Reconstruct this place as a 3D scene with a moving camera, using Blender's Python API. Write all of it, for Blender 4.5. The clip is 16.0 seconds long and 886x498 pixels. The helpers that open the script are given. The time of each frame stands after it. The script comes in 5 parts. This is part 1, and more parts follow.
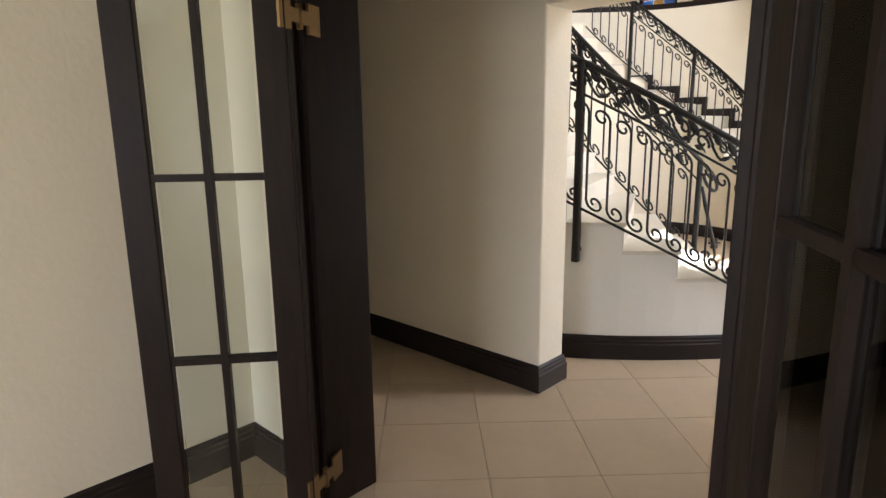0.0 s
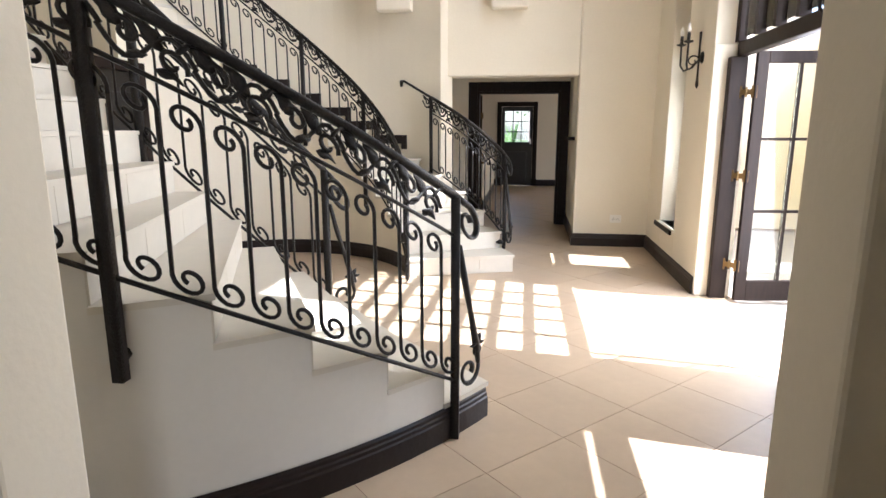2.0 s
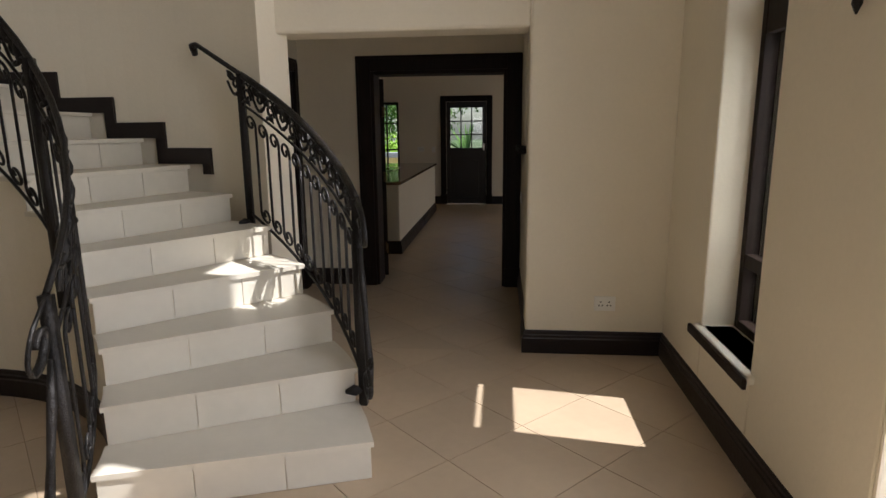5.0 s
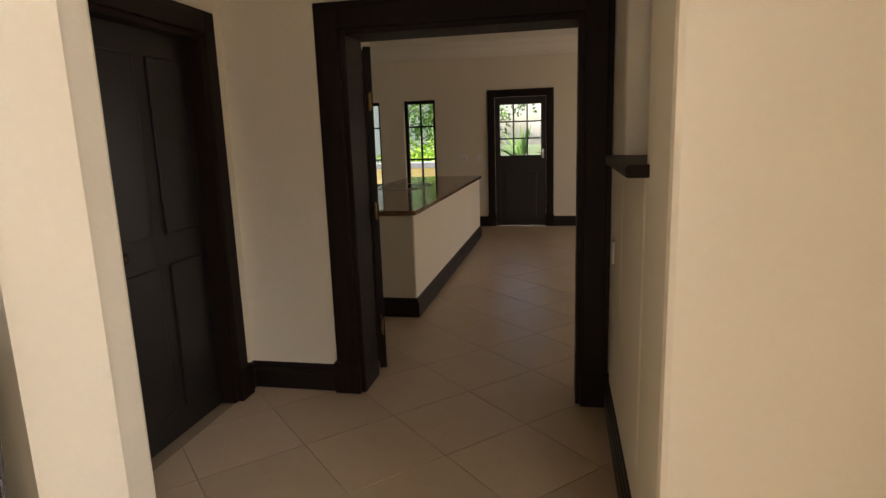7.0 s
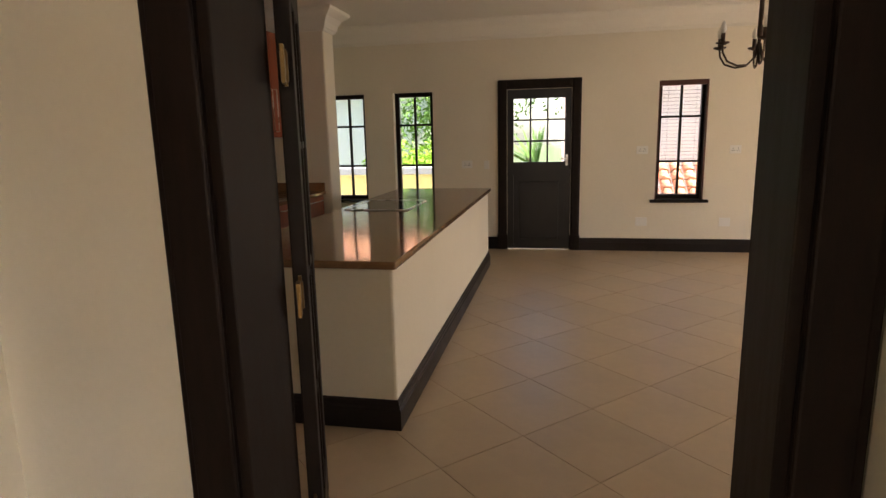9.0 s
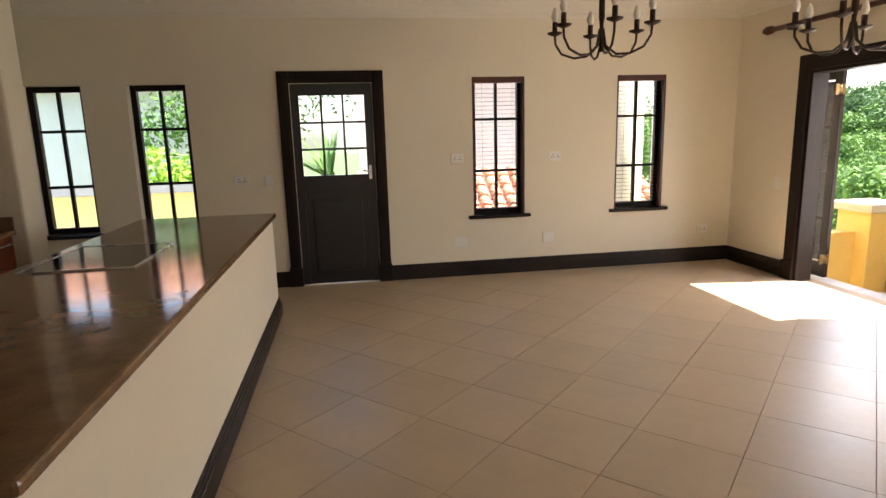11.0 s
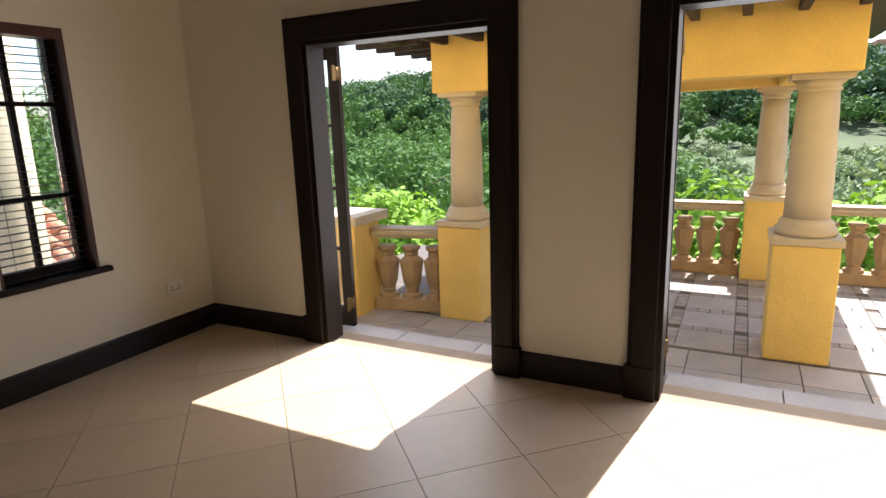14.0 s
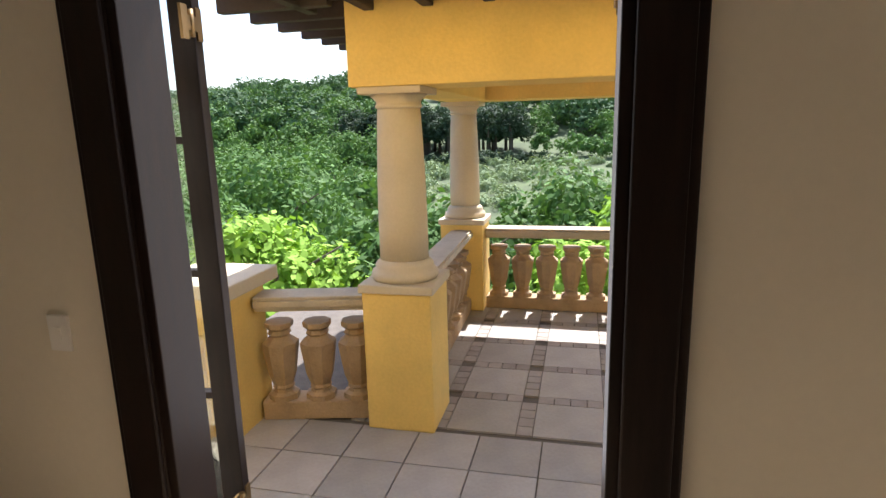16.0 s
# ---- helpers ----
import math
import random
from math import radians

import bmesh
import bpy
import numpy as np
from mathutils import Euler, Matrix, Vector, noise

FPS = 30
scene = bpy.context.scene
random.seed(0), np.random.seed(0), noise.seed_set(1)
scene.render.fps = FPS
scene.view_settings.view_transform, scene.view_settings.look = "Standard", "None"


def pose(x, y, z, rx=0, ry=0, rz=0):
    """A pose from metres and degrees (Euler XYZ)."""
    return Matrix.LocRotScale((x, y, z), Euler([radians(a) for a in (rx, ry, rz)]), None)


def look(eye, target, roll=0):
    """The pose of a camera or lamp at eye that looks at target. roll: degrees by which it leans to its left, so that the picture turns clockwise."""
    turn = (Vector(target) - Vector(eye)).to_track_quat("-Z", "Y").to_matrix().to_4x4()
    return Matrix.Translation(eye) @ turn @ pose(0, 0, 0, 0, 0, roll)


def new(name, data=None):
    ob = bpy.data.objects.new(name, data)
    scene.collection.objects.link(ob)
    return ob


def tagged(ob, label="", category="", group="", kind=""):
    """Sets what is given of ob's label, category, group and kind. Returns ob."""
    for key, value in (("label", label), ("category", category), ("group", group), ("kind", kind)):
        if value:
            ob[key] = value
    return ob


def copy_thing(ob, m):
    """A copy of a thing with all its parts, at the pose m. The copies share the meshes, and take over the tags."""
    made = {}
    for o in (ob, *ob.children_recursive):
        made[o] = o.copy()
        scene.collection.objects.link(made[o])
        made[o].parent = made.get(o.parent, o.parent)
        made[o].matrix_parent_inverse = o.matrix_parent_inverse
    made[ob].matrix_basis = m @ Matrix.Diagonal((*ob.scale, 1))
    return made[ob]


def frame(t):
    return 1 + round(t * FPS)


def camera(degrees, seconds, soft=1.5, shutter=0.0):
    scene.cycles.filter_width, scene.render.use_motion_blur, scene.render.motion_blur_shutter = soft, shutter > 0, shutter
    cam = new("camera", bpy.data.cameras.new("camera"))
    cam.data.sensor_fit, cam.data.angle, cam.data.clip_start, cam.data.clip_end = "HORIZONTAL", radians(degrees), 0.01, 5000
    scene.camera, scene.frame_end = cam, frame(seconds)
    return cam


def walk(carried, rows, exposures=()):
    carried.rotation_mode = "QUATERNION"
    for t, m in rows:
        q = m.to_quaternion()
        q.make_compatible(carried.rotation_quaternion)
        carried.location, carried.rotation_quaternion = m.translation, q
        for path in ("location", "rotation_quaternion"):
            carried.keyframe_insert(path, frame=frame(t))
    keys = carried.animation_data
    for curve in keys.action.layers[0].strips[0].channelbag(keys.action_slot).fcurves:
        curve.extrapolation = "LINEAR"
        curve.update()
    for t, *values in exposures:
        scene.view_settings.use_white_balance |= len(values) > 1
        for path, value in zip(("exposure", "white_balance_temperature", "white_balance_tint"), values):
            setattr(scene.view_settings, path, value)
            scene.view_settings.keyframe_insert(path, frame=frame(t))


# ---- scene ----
cam = camera(74.3, 16.0)
EXPOSURES = [(0.0, 2.45, 6000, 15), (1.0, 2.45, 5700, 15), (2.0, 2.1, 5750, 15), (2.5, 1.95, 5750, 15), (3.0, 1.65, 5750, 15), (4.0, 1.05, 5700, 15), (5.0, 0.72, 6150, 15), (7.5, 2.0, 7100, 19), (8.2, 2.25, 7100, 19),
             (10.5, 2.65, 6700, 15), (11.0, 2.55, 6650, 15), (12.0, 2.05, 6500, 15), (14.0, 1.4, 6150, 15), (16.0, 1.35, 6100, 15)]
PATH = [
    (0, (0.244, 0.513, 1.529), (-1.105, 1.933, 1.126), -0.7),
    (0.5, (-0.165, 0.777, 1.523), (-1.192, 2.445, 1.117), 0.7),
    (1, (-0.339, 1.157, 1.51), (-1.086, 2.966, 1.1), 0.7),
    (1.5, (-0.394, 1.618, 1.493), (-0.793, 3.535, 1.087), 0.4),
    (2, (-0.383, 2.153, 1.489), (-0.654, 4.093, 1.087), -0.0),
    (2.5, (-0.314, 2.771, 1.491), (-0.511, 4.72, 1.088), -0.1),
    (3, (-0.215, 3.389, 1.505), (-0.403, 5.34, 1.107), -0.6),
    (3.5, (-0.137, 4.018, 1.515), (-0.313, 5.969, 1.112), -0.5),
    (4, (-0.006, 4.633, 1.517), (-0.194, 6.584, 1.118), -0.8),
    (4.5, (0.059, 5.283, 1.519), (-0.132, 7.233, 1.12), -0.7),
    (5, (0.072, 5.939, 1.52), (-0.121, 7.889, 1.12), -0.6),
    (7.5, (-0.051, 8.96, 1.477), (-0.472, 10.879, 1.103), -1.9),
    (8.1, (-0.17, 9.517, 1.497), (-0.585, 11.436, 1.117), -1.5),
    (10.5, (-0.513, 11.505, 1.507), (-0.545, 13.47, 1.136), -1.4),
    (11, (-0.478, 11.866, 1.525), (-0.18, 13.806, 1.143), -1.6),
    (11.5, (-0.396, 12.219, 1.56), (0.303, 14.047, 1.15), -1.9),
    (12, (-0.364, 12.659, 1.573), (0.68, 14.313, 1.153), -1.8),
    (12.5, (-0.185, 13.071, 1.547), (1.121, 14.525, 1.122), -1.7),
    (13, (0.093, 13.494, 1.536), (1.591, 14.75, 1.112), -1.5),
    (13.5, (0.407, 13.97, 1.528), (2.034, 15.051, 1.098), -1.6),
    (14, (0.754, 14.397, 1.512), (2.491, 15.292, 1.082), -1.8),
    (14.5, (1.137, 14.826, 1.512), (2.933, 15.595, 1.087), -1.9),
    (15, (1.533, 15.184, 1.473), (3.376, 15.856, 1.082), -1.4),
    (15.5, (1.995, 15.49, 1.502), (3.863, 16.085, 1.106), -1.4),
    (16, (2.487, 15.752, 1.522), (4.39, 16.21, 1.111), -1.5),
]
walk(cam, [(t, look(e, g, r)) for t, e, g, r in PATH], EXPOSURES)

# ---- world, sun, exposure ----
SUN_EL, SUN_AZ = 57.0, -9.0          # degrees; azimuth counted from +x towards +y
world = bpy.data.worlds.new("sky")
scene.world = world
world.use_nodes = True
wn = world.node_tree
sky = wn.nodes.new("ShaderNodeTexSky")
sky.sky_type = "NISHITA"
sky.sun_disc = False
sky.sun_elevation = radians(SUN_EL)
sky.sun_rotation = radians(90 - SUN_AZ)
sky.dust_density = 2.0
wn.nodes["Background"].inputs["Strength"].default_value = 0.14
wn.links.new(sky.outputs[0], wn.nodes["Background"].inputs["Color"])
sun = new("sun", bpy.data.lights.new("sun", "SUN"))
sun.data.energy, sun.data.angle, sun.data.color = 5.0, radians(0.5), (1.0, 0.97, 0.91)
se, sa = radians(SUN_EL), radians(SUN_AZ)
sun.matrix_world = look((0, 0, 0), (-math.cos(se) * math.cos(sa), -math.cos(se) * math.sin(sa), -math.sin(se)))


def sky_lamp(name, eye, target, w, h, power):
    """An area lamp in an opening, for the sky's light."""
    d = bpy.data.lights.new(name, "AREA")
    d.shape, d.size, d.size_y, d.energy, d.color = "RECTANGLE", w, h, power, (1.0, 0.98, 0.96)
    lamp = new(name, d)
    lamp.matrix_world = look(eye, target)
    return lamp


sky_lamp("sky_lamp", (1.75, 6.6, 4.05), (0, 6.6, 3.0), 1.9, 3.2, 62)
sky_lamp("sky_lamp", (1.8, 6.6, 1.2), (0, 6.6, 1.0), 1.4, 2.0, 20)
sky_lamp("sky_lamp", (1.7, 8.75, 1.6), (0, 8.75, 1.2), 0.55, 2.0, 9)
sky_lamp("sky_lamp", (4.30, 16.3, 1.2), (2, 16.3, 0.9), 1.1, 1.8, 6)
sky_lamp("sky_lamp", (4.30, 14.1, 1.2), (2, 14.1, 0.9), 1.1, 1.8, 7)
sky_lamp("sky_lamp", (-0.5, -3.7, 1.5), (-0.5, 0, 1.3), 2.4, 1.4, 18)


# ---- materials ----
def material(name, base, rough=0.6, metal=0.0, var=0.12, scale=3.0, fine=60.0, bump=0.15, bump_scale=None, stretch=(1, 1, 1), rand=0.0, spec=0.5, island=False):
    """Base colour varied at two scales, with fine relief."""
    m = bpy.data.materials.new(name)
    m.use_nodes = True
    nt = m.node_tree
    n, l = nt.nodes, nt.links
    b = n["Principled BSDF"]
    b.inputs["Roughness"].default_value = rough
    b.inputs["Metallic"].default_value = metal
    b.inputs["Specular IOR Level"].default_value = spec
    co = n.new("ShaderNodeTexCoord")
    mp = n.new("ShaderNodeMapping")
    mp.inputs["Scale"].default_value = stretch
    l.new(co.outputs["Object"], mp.inputs["Vector"])
    big, small = n.new("ShaderNodeTexNoise"), n.new("ShaderNodeTexNoise")
    for t, sc, det in ((big, scale, 5), (small, fine, 3)):
        t.inputs["Scale"].default_value = sc
        t.inputs["Detail"].default_value = det
        l.new(mp.outputs[0], t.inputs["Vector"])
    add = n.new("ShaderNodeMath")
    add.operation = "MULTIPLY_ADD"
    add.inputs[1].default_value = 0.4
    l.new(small.outputs["Fac"], add.inputs[0])
    l.new(big.outputs["Fac"], add.inputs[2])
    ramp = n.new("ShaderNodeMapRange")
    ramp.inputs["From Min"].default_value, ramp.inputs["From Max"].default_value = 0.35, 1.05
    ramp.inputs["To Min"].default_value, ramp.inputs["To Max"].default_value = 1 - var, 1 + var
    l.new(add.outputs[0], ramp.inputs["Value"])
    last = ramp.outputs[0]
    if rand:
        if island:
            info = n.new("ShaderNodeNewGeometry")
            src = info.outputs["Random Per Island"]
        else:
            info = n.new("ShaderNodeObjectInfo")
            src = info.outputs["Random"]
        rr = n.new("ShaderNodeMapRange")
        rr.inputs["To Min"].default_value, rr.inputs["To Max"].default_value = 1 - rand, 1 + rand
        l.new(src, rr.inputs["Value"])
        mul = n.new("ShaderNodeMath")
        mul.operation = "MULTIPLY"
        l.new(last, mul.inputs[0])
        l.new(rr.outputs[0], mul.inputs[1])
        last = mul.outputs[0]
    vm = n.new("ShaderNodeVectorMath")
    vm.operation = "SCALE"
    vm.inputs[0].default_value = base
    l.new(last, vm.inputs["Scale"])
    l.new(vm.outputs[0], b.inputs["Base Color"])
    rv = n.new("ShaderNodeMapRange")
    rv.inputs["To Min"].default_value, rv.inputs["To Max"].default_value = max(rough - 0.1, 0.02), min(rough + 0.12, 1)
    l.new(big.outputs["Fac"], rv.inputs["Value"])
    l.new(rv.outputs[0], b.inputs["Roughness"])
    if bump:
        bp = n.new("ShaderNodeBump")
        bp.inputs["Strength"].default_value = bump
        bp.inputs["Distance"].default_value = 0.01
        src = small
        if bump_scale:
            src = n.new("ShaderNodeTexNoise")
            src.inputs["Scale"].default_value = bump_scale
            l.new(mp.outputs[0], src.inputs["Vector"])
        l.new(src.outputs["Fac"], bp.inputs["Height"])
        l.new(bp.outputs[0], b.inputs["Normal"])
    return m


WALL = material("cream plaster", (0.77, 0.705, 0.57), 0.75, var=0.05, scale=1.2, fine=40, bump=0.12)
WHITE = material("white plaster", (0.80, 0.77, 0.69), 0.8, var=0.04, scale=1.5, fine=50, bump=0.1)
CEIL = material("ceiling paint", (0.80, 0.76, 0.66), 0.85, var=0.03, scale=1.0, fine=30, bump=0.05)
WOOD = material("dark stained wood", (0.014, 0.008, 0.0055), 0.5, var=0.5, scale=5, fine=50, bump=0.07, stretch=(8, 8, 1), spec=0.18)
SKIRT = material("dark painted skirting", (0.016, 0.011, 0.010), 0.35, var=0.4, scale=4, fine=40, bump=0.12, spec=0.3)
TILE = material("beige floor tile", (0.47, 0.365, 0.25), 0.36, var=0.12, scale=2.2, fine=14, bump=0.05, rand=0.05)
GROUT = material("floor grout", (0.30, 0.225, 0.15), 0.85, var=0.2, scale=5, fine=80)
STEP = material("pale stair tile", (0.63, 0.585, 0.49), 0.4, var=0.08, scale=3, fine=20, bump=0.05, rand=0.03)
STRING = material("stair side plaster", (0.70, 0.67, 0.60), 0.6, var=0.05, scale=2, fine=30, bump=0.08)
IRON = material("black wrought iron", (0.013, 0.011, 0.010), 0.42, metal=0.35, var=0.5, scale=14, fine=120, bump=0.5)
BRASS = material("aged brass", (0.20, 0.13, 0.055), 0.45, metal=0.9, var=0.25, scale=12, fine=90)
STEEL = material("brushed steel", (0.62, 0.61, 0.58), 0.28, metal=1.0, var=0.1, scale=8, fine=120, bump=0.05)
CHROME = material("polished chrome", (0.75, 0.75, 0.74), 0.08, metal=1.0, var=0.05, bump=0)
GRANITE = material("polished brown granite", (0.20, 0.115, 0.058), 0.07, var=0.45, scale=9, fine=130, bump=0.0)
GLASSTOP = material("black ceramic hob glass", (0.006, 0.006, 0.007), 0.04, var=0.1, bump=0)
CHERRY = material("cherry veneer", (0.25, 0.058, 0.022), 0.33, var=0.3, scale=3, fine=30, bump=0.06, stretch=(9, 9, 1))
PLASTIC = material("white plastic", (0.80, 0.78, 0.72), 0.35, var=0.03, bump=0.0)
HOLE = material("dark slot", (0.02, 0.02, 0.02), 0.8, var=0.1, bump=0)
YELLOW = material("yellow stucco", (0.75, 0.52, 0.15), 0.85, var=0.16, scale=2.2, fine=45, bump=0.35)
PALEYELLOW = material("pale yellow stucco", (0.76, 0.62, 0.27), 0.85, var=0.1, scale=2, fine=45, bump=0.3)
STONE = material("cast stone", (0.44, 0.36, 0.25), 0.8, var=0.22, scale=4, fine=50, bump=0.4)
COLSTONE = material("pale cast stone", (0.54, 0.45, 0.31), 0.75, var=0.12, scale=3, fine=50, bump=0.2)
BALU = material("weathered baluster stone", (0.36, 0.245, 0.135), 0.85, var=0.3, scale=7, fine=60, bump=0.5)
PAVE = material("terrace paving", (0.36, 0.325, 0.285), 0.8, var=0.2, scale=3, fine=40, bump=0.35, rand=0.12)
SETT = material("small paving setts", (0.31, 0.27, 0.235), 0.85, var=0.2, scale=8, fine=60, bump=0.4, rand=0.15, island=True)
JOINT = material("paving joint", (0.12, 0.10, 0.08), 0.95, var=0.3, scale=9, fine=80, bump=0.5)
ROOF = material("clay roof tile", (0.55, 0.27, 0.16), 0.85, var=0.3, scale=3, fine=30, bump=0.3, rand=0.25, island=True)
EAVE = material("dark eave timber", (0.035, 0.022, 0.016), 0.7, var=0.4, scale=4, fine=50, bump=0.3)
PINKWALL = material("pale pink render", (0.66, 0.56, 0.50), 0.85, var=0.08, scale=1, fine=30, bump=0.2)
GREY = material("grey coping", (0.30, 0.31, 0.33), 0.7, var=0.12, scale=4, fine=50, bump=0.2)
RODM = material("reddish wood", (0.075, 0.022, 0.014), 0.4, var=0.3, scale=6, fine=60, bump=0.1)
BRONZE = material("brown iron", (0.045, 0.026, 0.016), 0.45, metal=0.5, var=0.3, scale=15, fine=120, bump=0.2)
BULB = material("frosted bulb glass", (0.86, 0.83, 0.76), 0.25, var=0.02, bump=0)
POT = material("terracotta pot", (0.33, 0.20, 0.12), 0.85, var=0.25, scale=8, fine=60, bump=0.3)
EARTH = material("ground earth and grass", (0.065, 0.09, 0.03), 0.95, var=0.5, scale=0.25, fine=3, bump=0.4)
BARK = material("tree bark", (0.10, 0.075, 0.05), 0.9, var=0.3, scale=8, fine=60, bump=0.6)
DOORDK = material("near-black door paint", (0.010, 0.008, 0.007), 0.35, var=0.4, scale=4, fine=40, bump=0.1, stretch=(6, 6, 1))


def leaf_material(name, base, rand=0.35):
    m = material(name, base, 0.7, var=0.3, scale=0.6, fine=6, bump=0.0, rand=rand, island=True, spec=0.15)
    b = m.node_tree.nodes["Principled BSDF"]
    t = m.node_tree.nodes.new("ShaderNodeBsdfTranslucent")
    t.inputs["Color"].default_value = (base[0] * 1.5, base[1] * 1.5, base[2] * 0.8, 1)
    mix = m.node_tree.nodes.new("ShaderNodeMixShader")
    mix.inputs[0].default_value = 0.16
    out = m.node_tree.nodes["Material Output"]
    m.node_tree.links.new(b.outputs[0], mix.inputs[1])
    m.node_tree.links.new(t.outputs[0], mix.inputs[2])
    m.node_tree.links.new(mix.outputs[0], out.inputs["Surface"])
    return m


LEAF_BRIGHT = leaf_material("bright leaves", (0.23, 0.38, 0.05), 0.25)
LEAF_MID = leaf_material("green leaves", (0.085, 0.165, 0.04), 0.2)
LEAF_FAR = leaf_material("far hillside leaves", (0.06, 0.115, 0.045), 0.15)
LEAF_DARK = leaf_material("dark leaves", (0.035, 0.06, 0.03), 0.2)
LEAF_GREY = leaf_material("greyish scrub", (0.21, 0.27, 0.14), 0.2)
YUCCA = leaf_material("yucca leaves", (0.10, 0.20, 0.045))

GLASS = bpy.data.materials.new("window glass")
GLASS.use_nodes = True
_gt = GLASS.node_tree
_gt.nodes.remove(_gt.nodes["Principled BSDF"])
_tr, _gl = _gt.nodes.new("ShaderNodeBsdfTransparent"), _gt.nodes.new("ShaderNodeBsdfGlossy")
_gl.inputs["Roughness"].default_value = 0.02
_fr, _mx = _gt.nodes.new("ShaderNodeFresnel"), _gt.nodes.new("ShaderNodeMixShader")
_fr.inputs["IOR"].default_value = 1.45
_tr.inputs["Color"].default_value = (0.94, 0.97, 0.95, 1)
_gt.links.new(_fr.outputs[0], _mx.inputs[0])
_gt.links.new(_tr.outputs[0], _mx.inputs[1])
_gt.links.new(_gl.outputs[0], _mx.inputs[2])
_gt.links.new(_mx.outputs[0], _gt.nodes["Material Output"].inputs["Surface"])


# ---- mesh helpers ----
class Shape:
    """Collects vertices and faces of one mesh."""

    def __init__(self):
        self.v, self.f, self.smooth = [], [], []

    def box(self, x0, x1, y0, y1, z0, z1):
        k = len(self.v)
        self.v += [(x, y, z) for z in (z0, z1) for y in (y0, y1) for x in (x0, x1)]
        for q in ((0, 2, 3, 1), (4, 5, 7, 6), (0, 1, 5, 4), (2, 6, 7, 3), (0, 4, 6, 2), (1, 3, 7, 5)):
            self.f.append([k + i for i in q])
            self.smooth.append(False)
        return self

    def prism(self, poly, z0, z1):
        k, n = len(self.v), len(poly)
        self.v += [(p[0], p[1], z0) for p in poly] + [(p[0], p[1], z1) for p in poly]
        self.f += [[k + i for i in range(n)][::-1], [k + n + i for i in range(n)]]
        self.f += [[k + i, k + (i + 1) % n, k + n + (i + 1) % n, k + n + i] for i in range(n)]
        self.smooth += [False] * (n + 2)
        return self

    def tube(self, pts, r, n=6, flat=1.0):
        """A round bar along points; r may be a list of radii."""
        P = [Vector(p) for p in pts]
        k = len(self.v)
        up = None
        for i, p in enumerate(P):
            d = (P[min(i + 1, len(P) - 1)] - P[max(i - 1, 0)]).normalized()
            a = up - d * up.dot(d) if up is not None else d.orthogonal()
            if a.length < 1e-6:
                a = d.orthogonal()
            a.normalize()
            up = a
            b = d.cross(a)
            rad = r[i] if isinstance(r, (list, tuple)) else r
            for j in range(n):
                w = 2 * math.pi * j / n
                self.v.append(tuple(p + a * (rad * math.cos(w)) + b * (rad * flat * math.sin(w))))
        m = len(P)
        for i in range(m - 1):
            for j in range(n):
                self.f.append([k + i * n + j, k + i * n + (j + 1) % n, k + (i + 1) * n + (j + 1) % n, k + (i + 1) * n + j])
                self.smooth.append(True)
        self.f += [[k + j for j in range(n)][::-1], [k + (m - 1) * n + j for j in range(n)]]
        self.smooth += [False, False]
        return self

    def lathe(self, prof, c=(0, 0, 0), n=16, square=False):
        """Turned shape: prof is (radius, z) from bottom to top."""
        k = len(self.v)
        for r, z in prof:
            for j in range(n):
                w = 2 * math.pi * (j + 0.5) / n
                q = 1.0 / max(abs(math.cos(w)), abs(math.sin(w))) if square else 1.0
                self.v.append((c[0] + r * q * math.cos(w), c[1] + r * q * math.sin(w), c[2] + z))
        for i in range(len(prof) - 1):
            for j in range(n):
                self.f.append([k + i * n + j, k + i * n + (j + 1) % n, k + (i + 1) * n + (j + 1) % n, k + (i + 1) * n + j])
                self.smooth.append(not square)
        m = len(prof) - 1
        self.f += [[k + j for j in range(n)][::-1], [k + m * n + j for j in range(n)]]
        self.smooth += [False, False]
        return self

    def sweep(self, prof, path, closed=False):
        """A moulding: prof is (out, z) pairs, path is plan points; out is to the left of travel."""
        k, n = len(self.v), len(prof)
        m = len(path)
        for i in range(m):
            p = Vector(path[i][:2])
            d0 = (p - Vector(path[i - 1][:2])).normalized() if i or closed else None
            d1 = (Vector(path[(i + 1) % m][:2]) - p).normalized() if i < m - 1 or closed else None
            d0, d1 = d0 or d1, d1 or d0
            n0, n1 = Vector((-d0.y, d0.x)), Vector((-d1.y, d1.x))
            mit = (n0 + n1).normalized()
            mit = mit / max(mit.dot(n0), 0.3)
            zz = path[i][2] if len(path[i]) > 2 else 0.0
            for o, z in prof:
                self.v.append((p.x + mit.x * o, p.y + mit.y * o, z + zz))
        for i in range(m if closed else m - 1):
            a, b = k + i * n, k + ((i + 1) % m) * n
            for j in range(n):
                self.f.append([a + j, b + j, b + (j + 1) % n, a + (j + 1) % n])
                self.smooth.append(False)
        if not closed:
            self.f += [[k + j for j in range(n)][::-1], [k + (m - 1) * n + j for j in range(n)]]
            self.smooth += [False, False]
        return self

    def mesh(self, name):
        me = bpy.data.meshes.new(name)
        me.from_pydata(self.v, [], self.f)
        me.polygons.foreach_set("use_smooth", self.smooth)
        bm = bmesh.new()
        bm.from_mesh(me)
        bmesh.ops.recalc_face_normals(bm, faces=bm.faces)
        bm.to_mesh(me)
        bm.free()
        return me


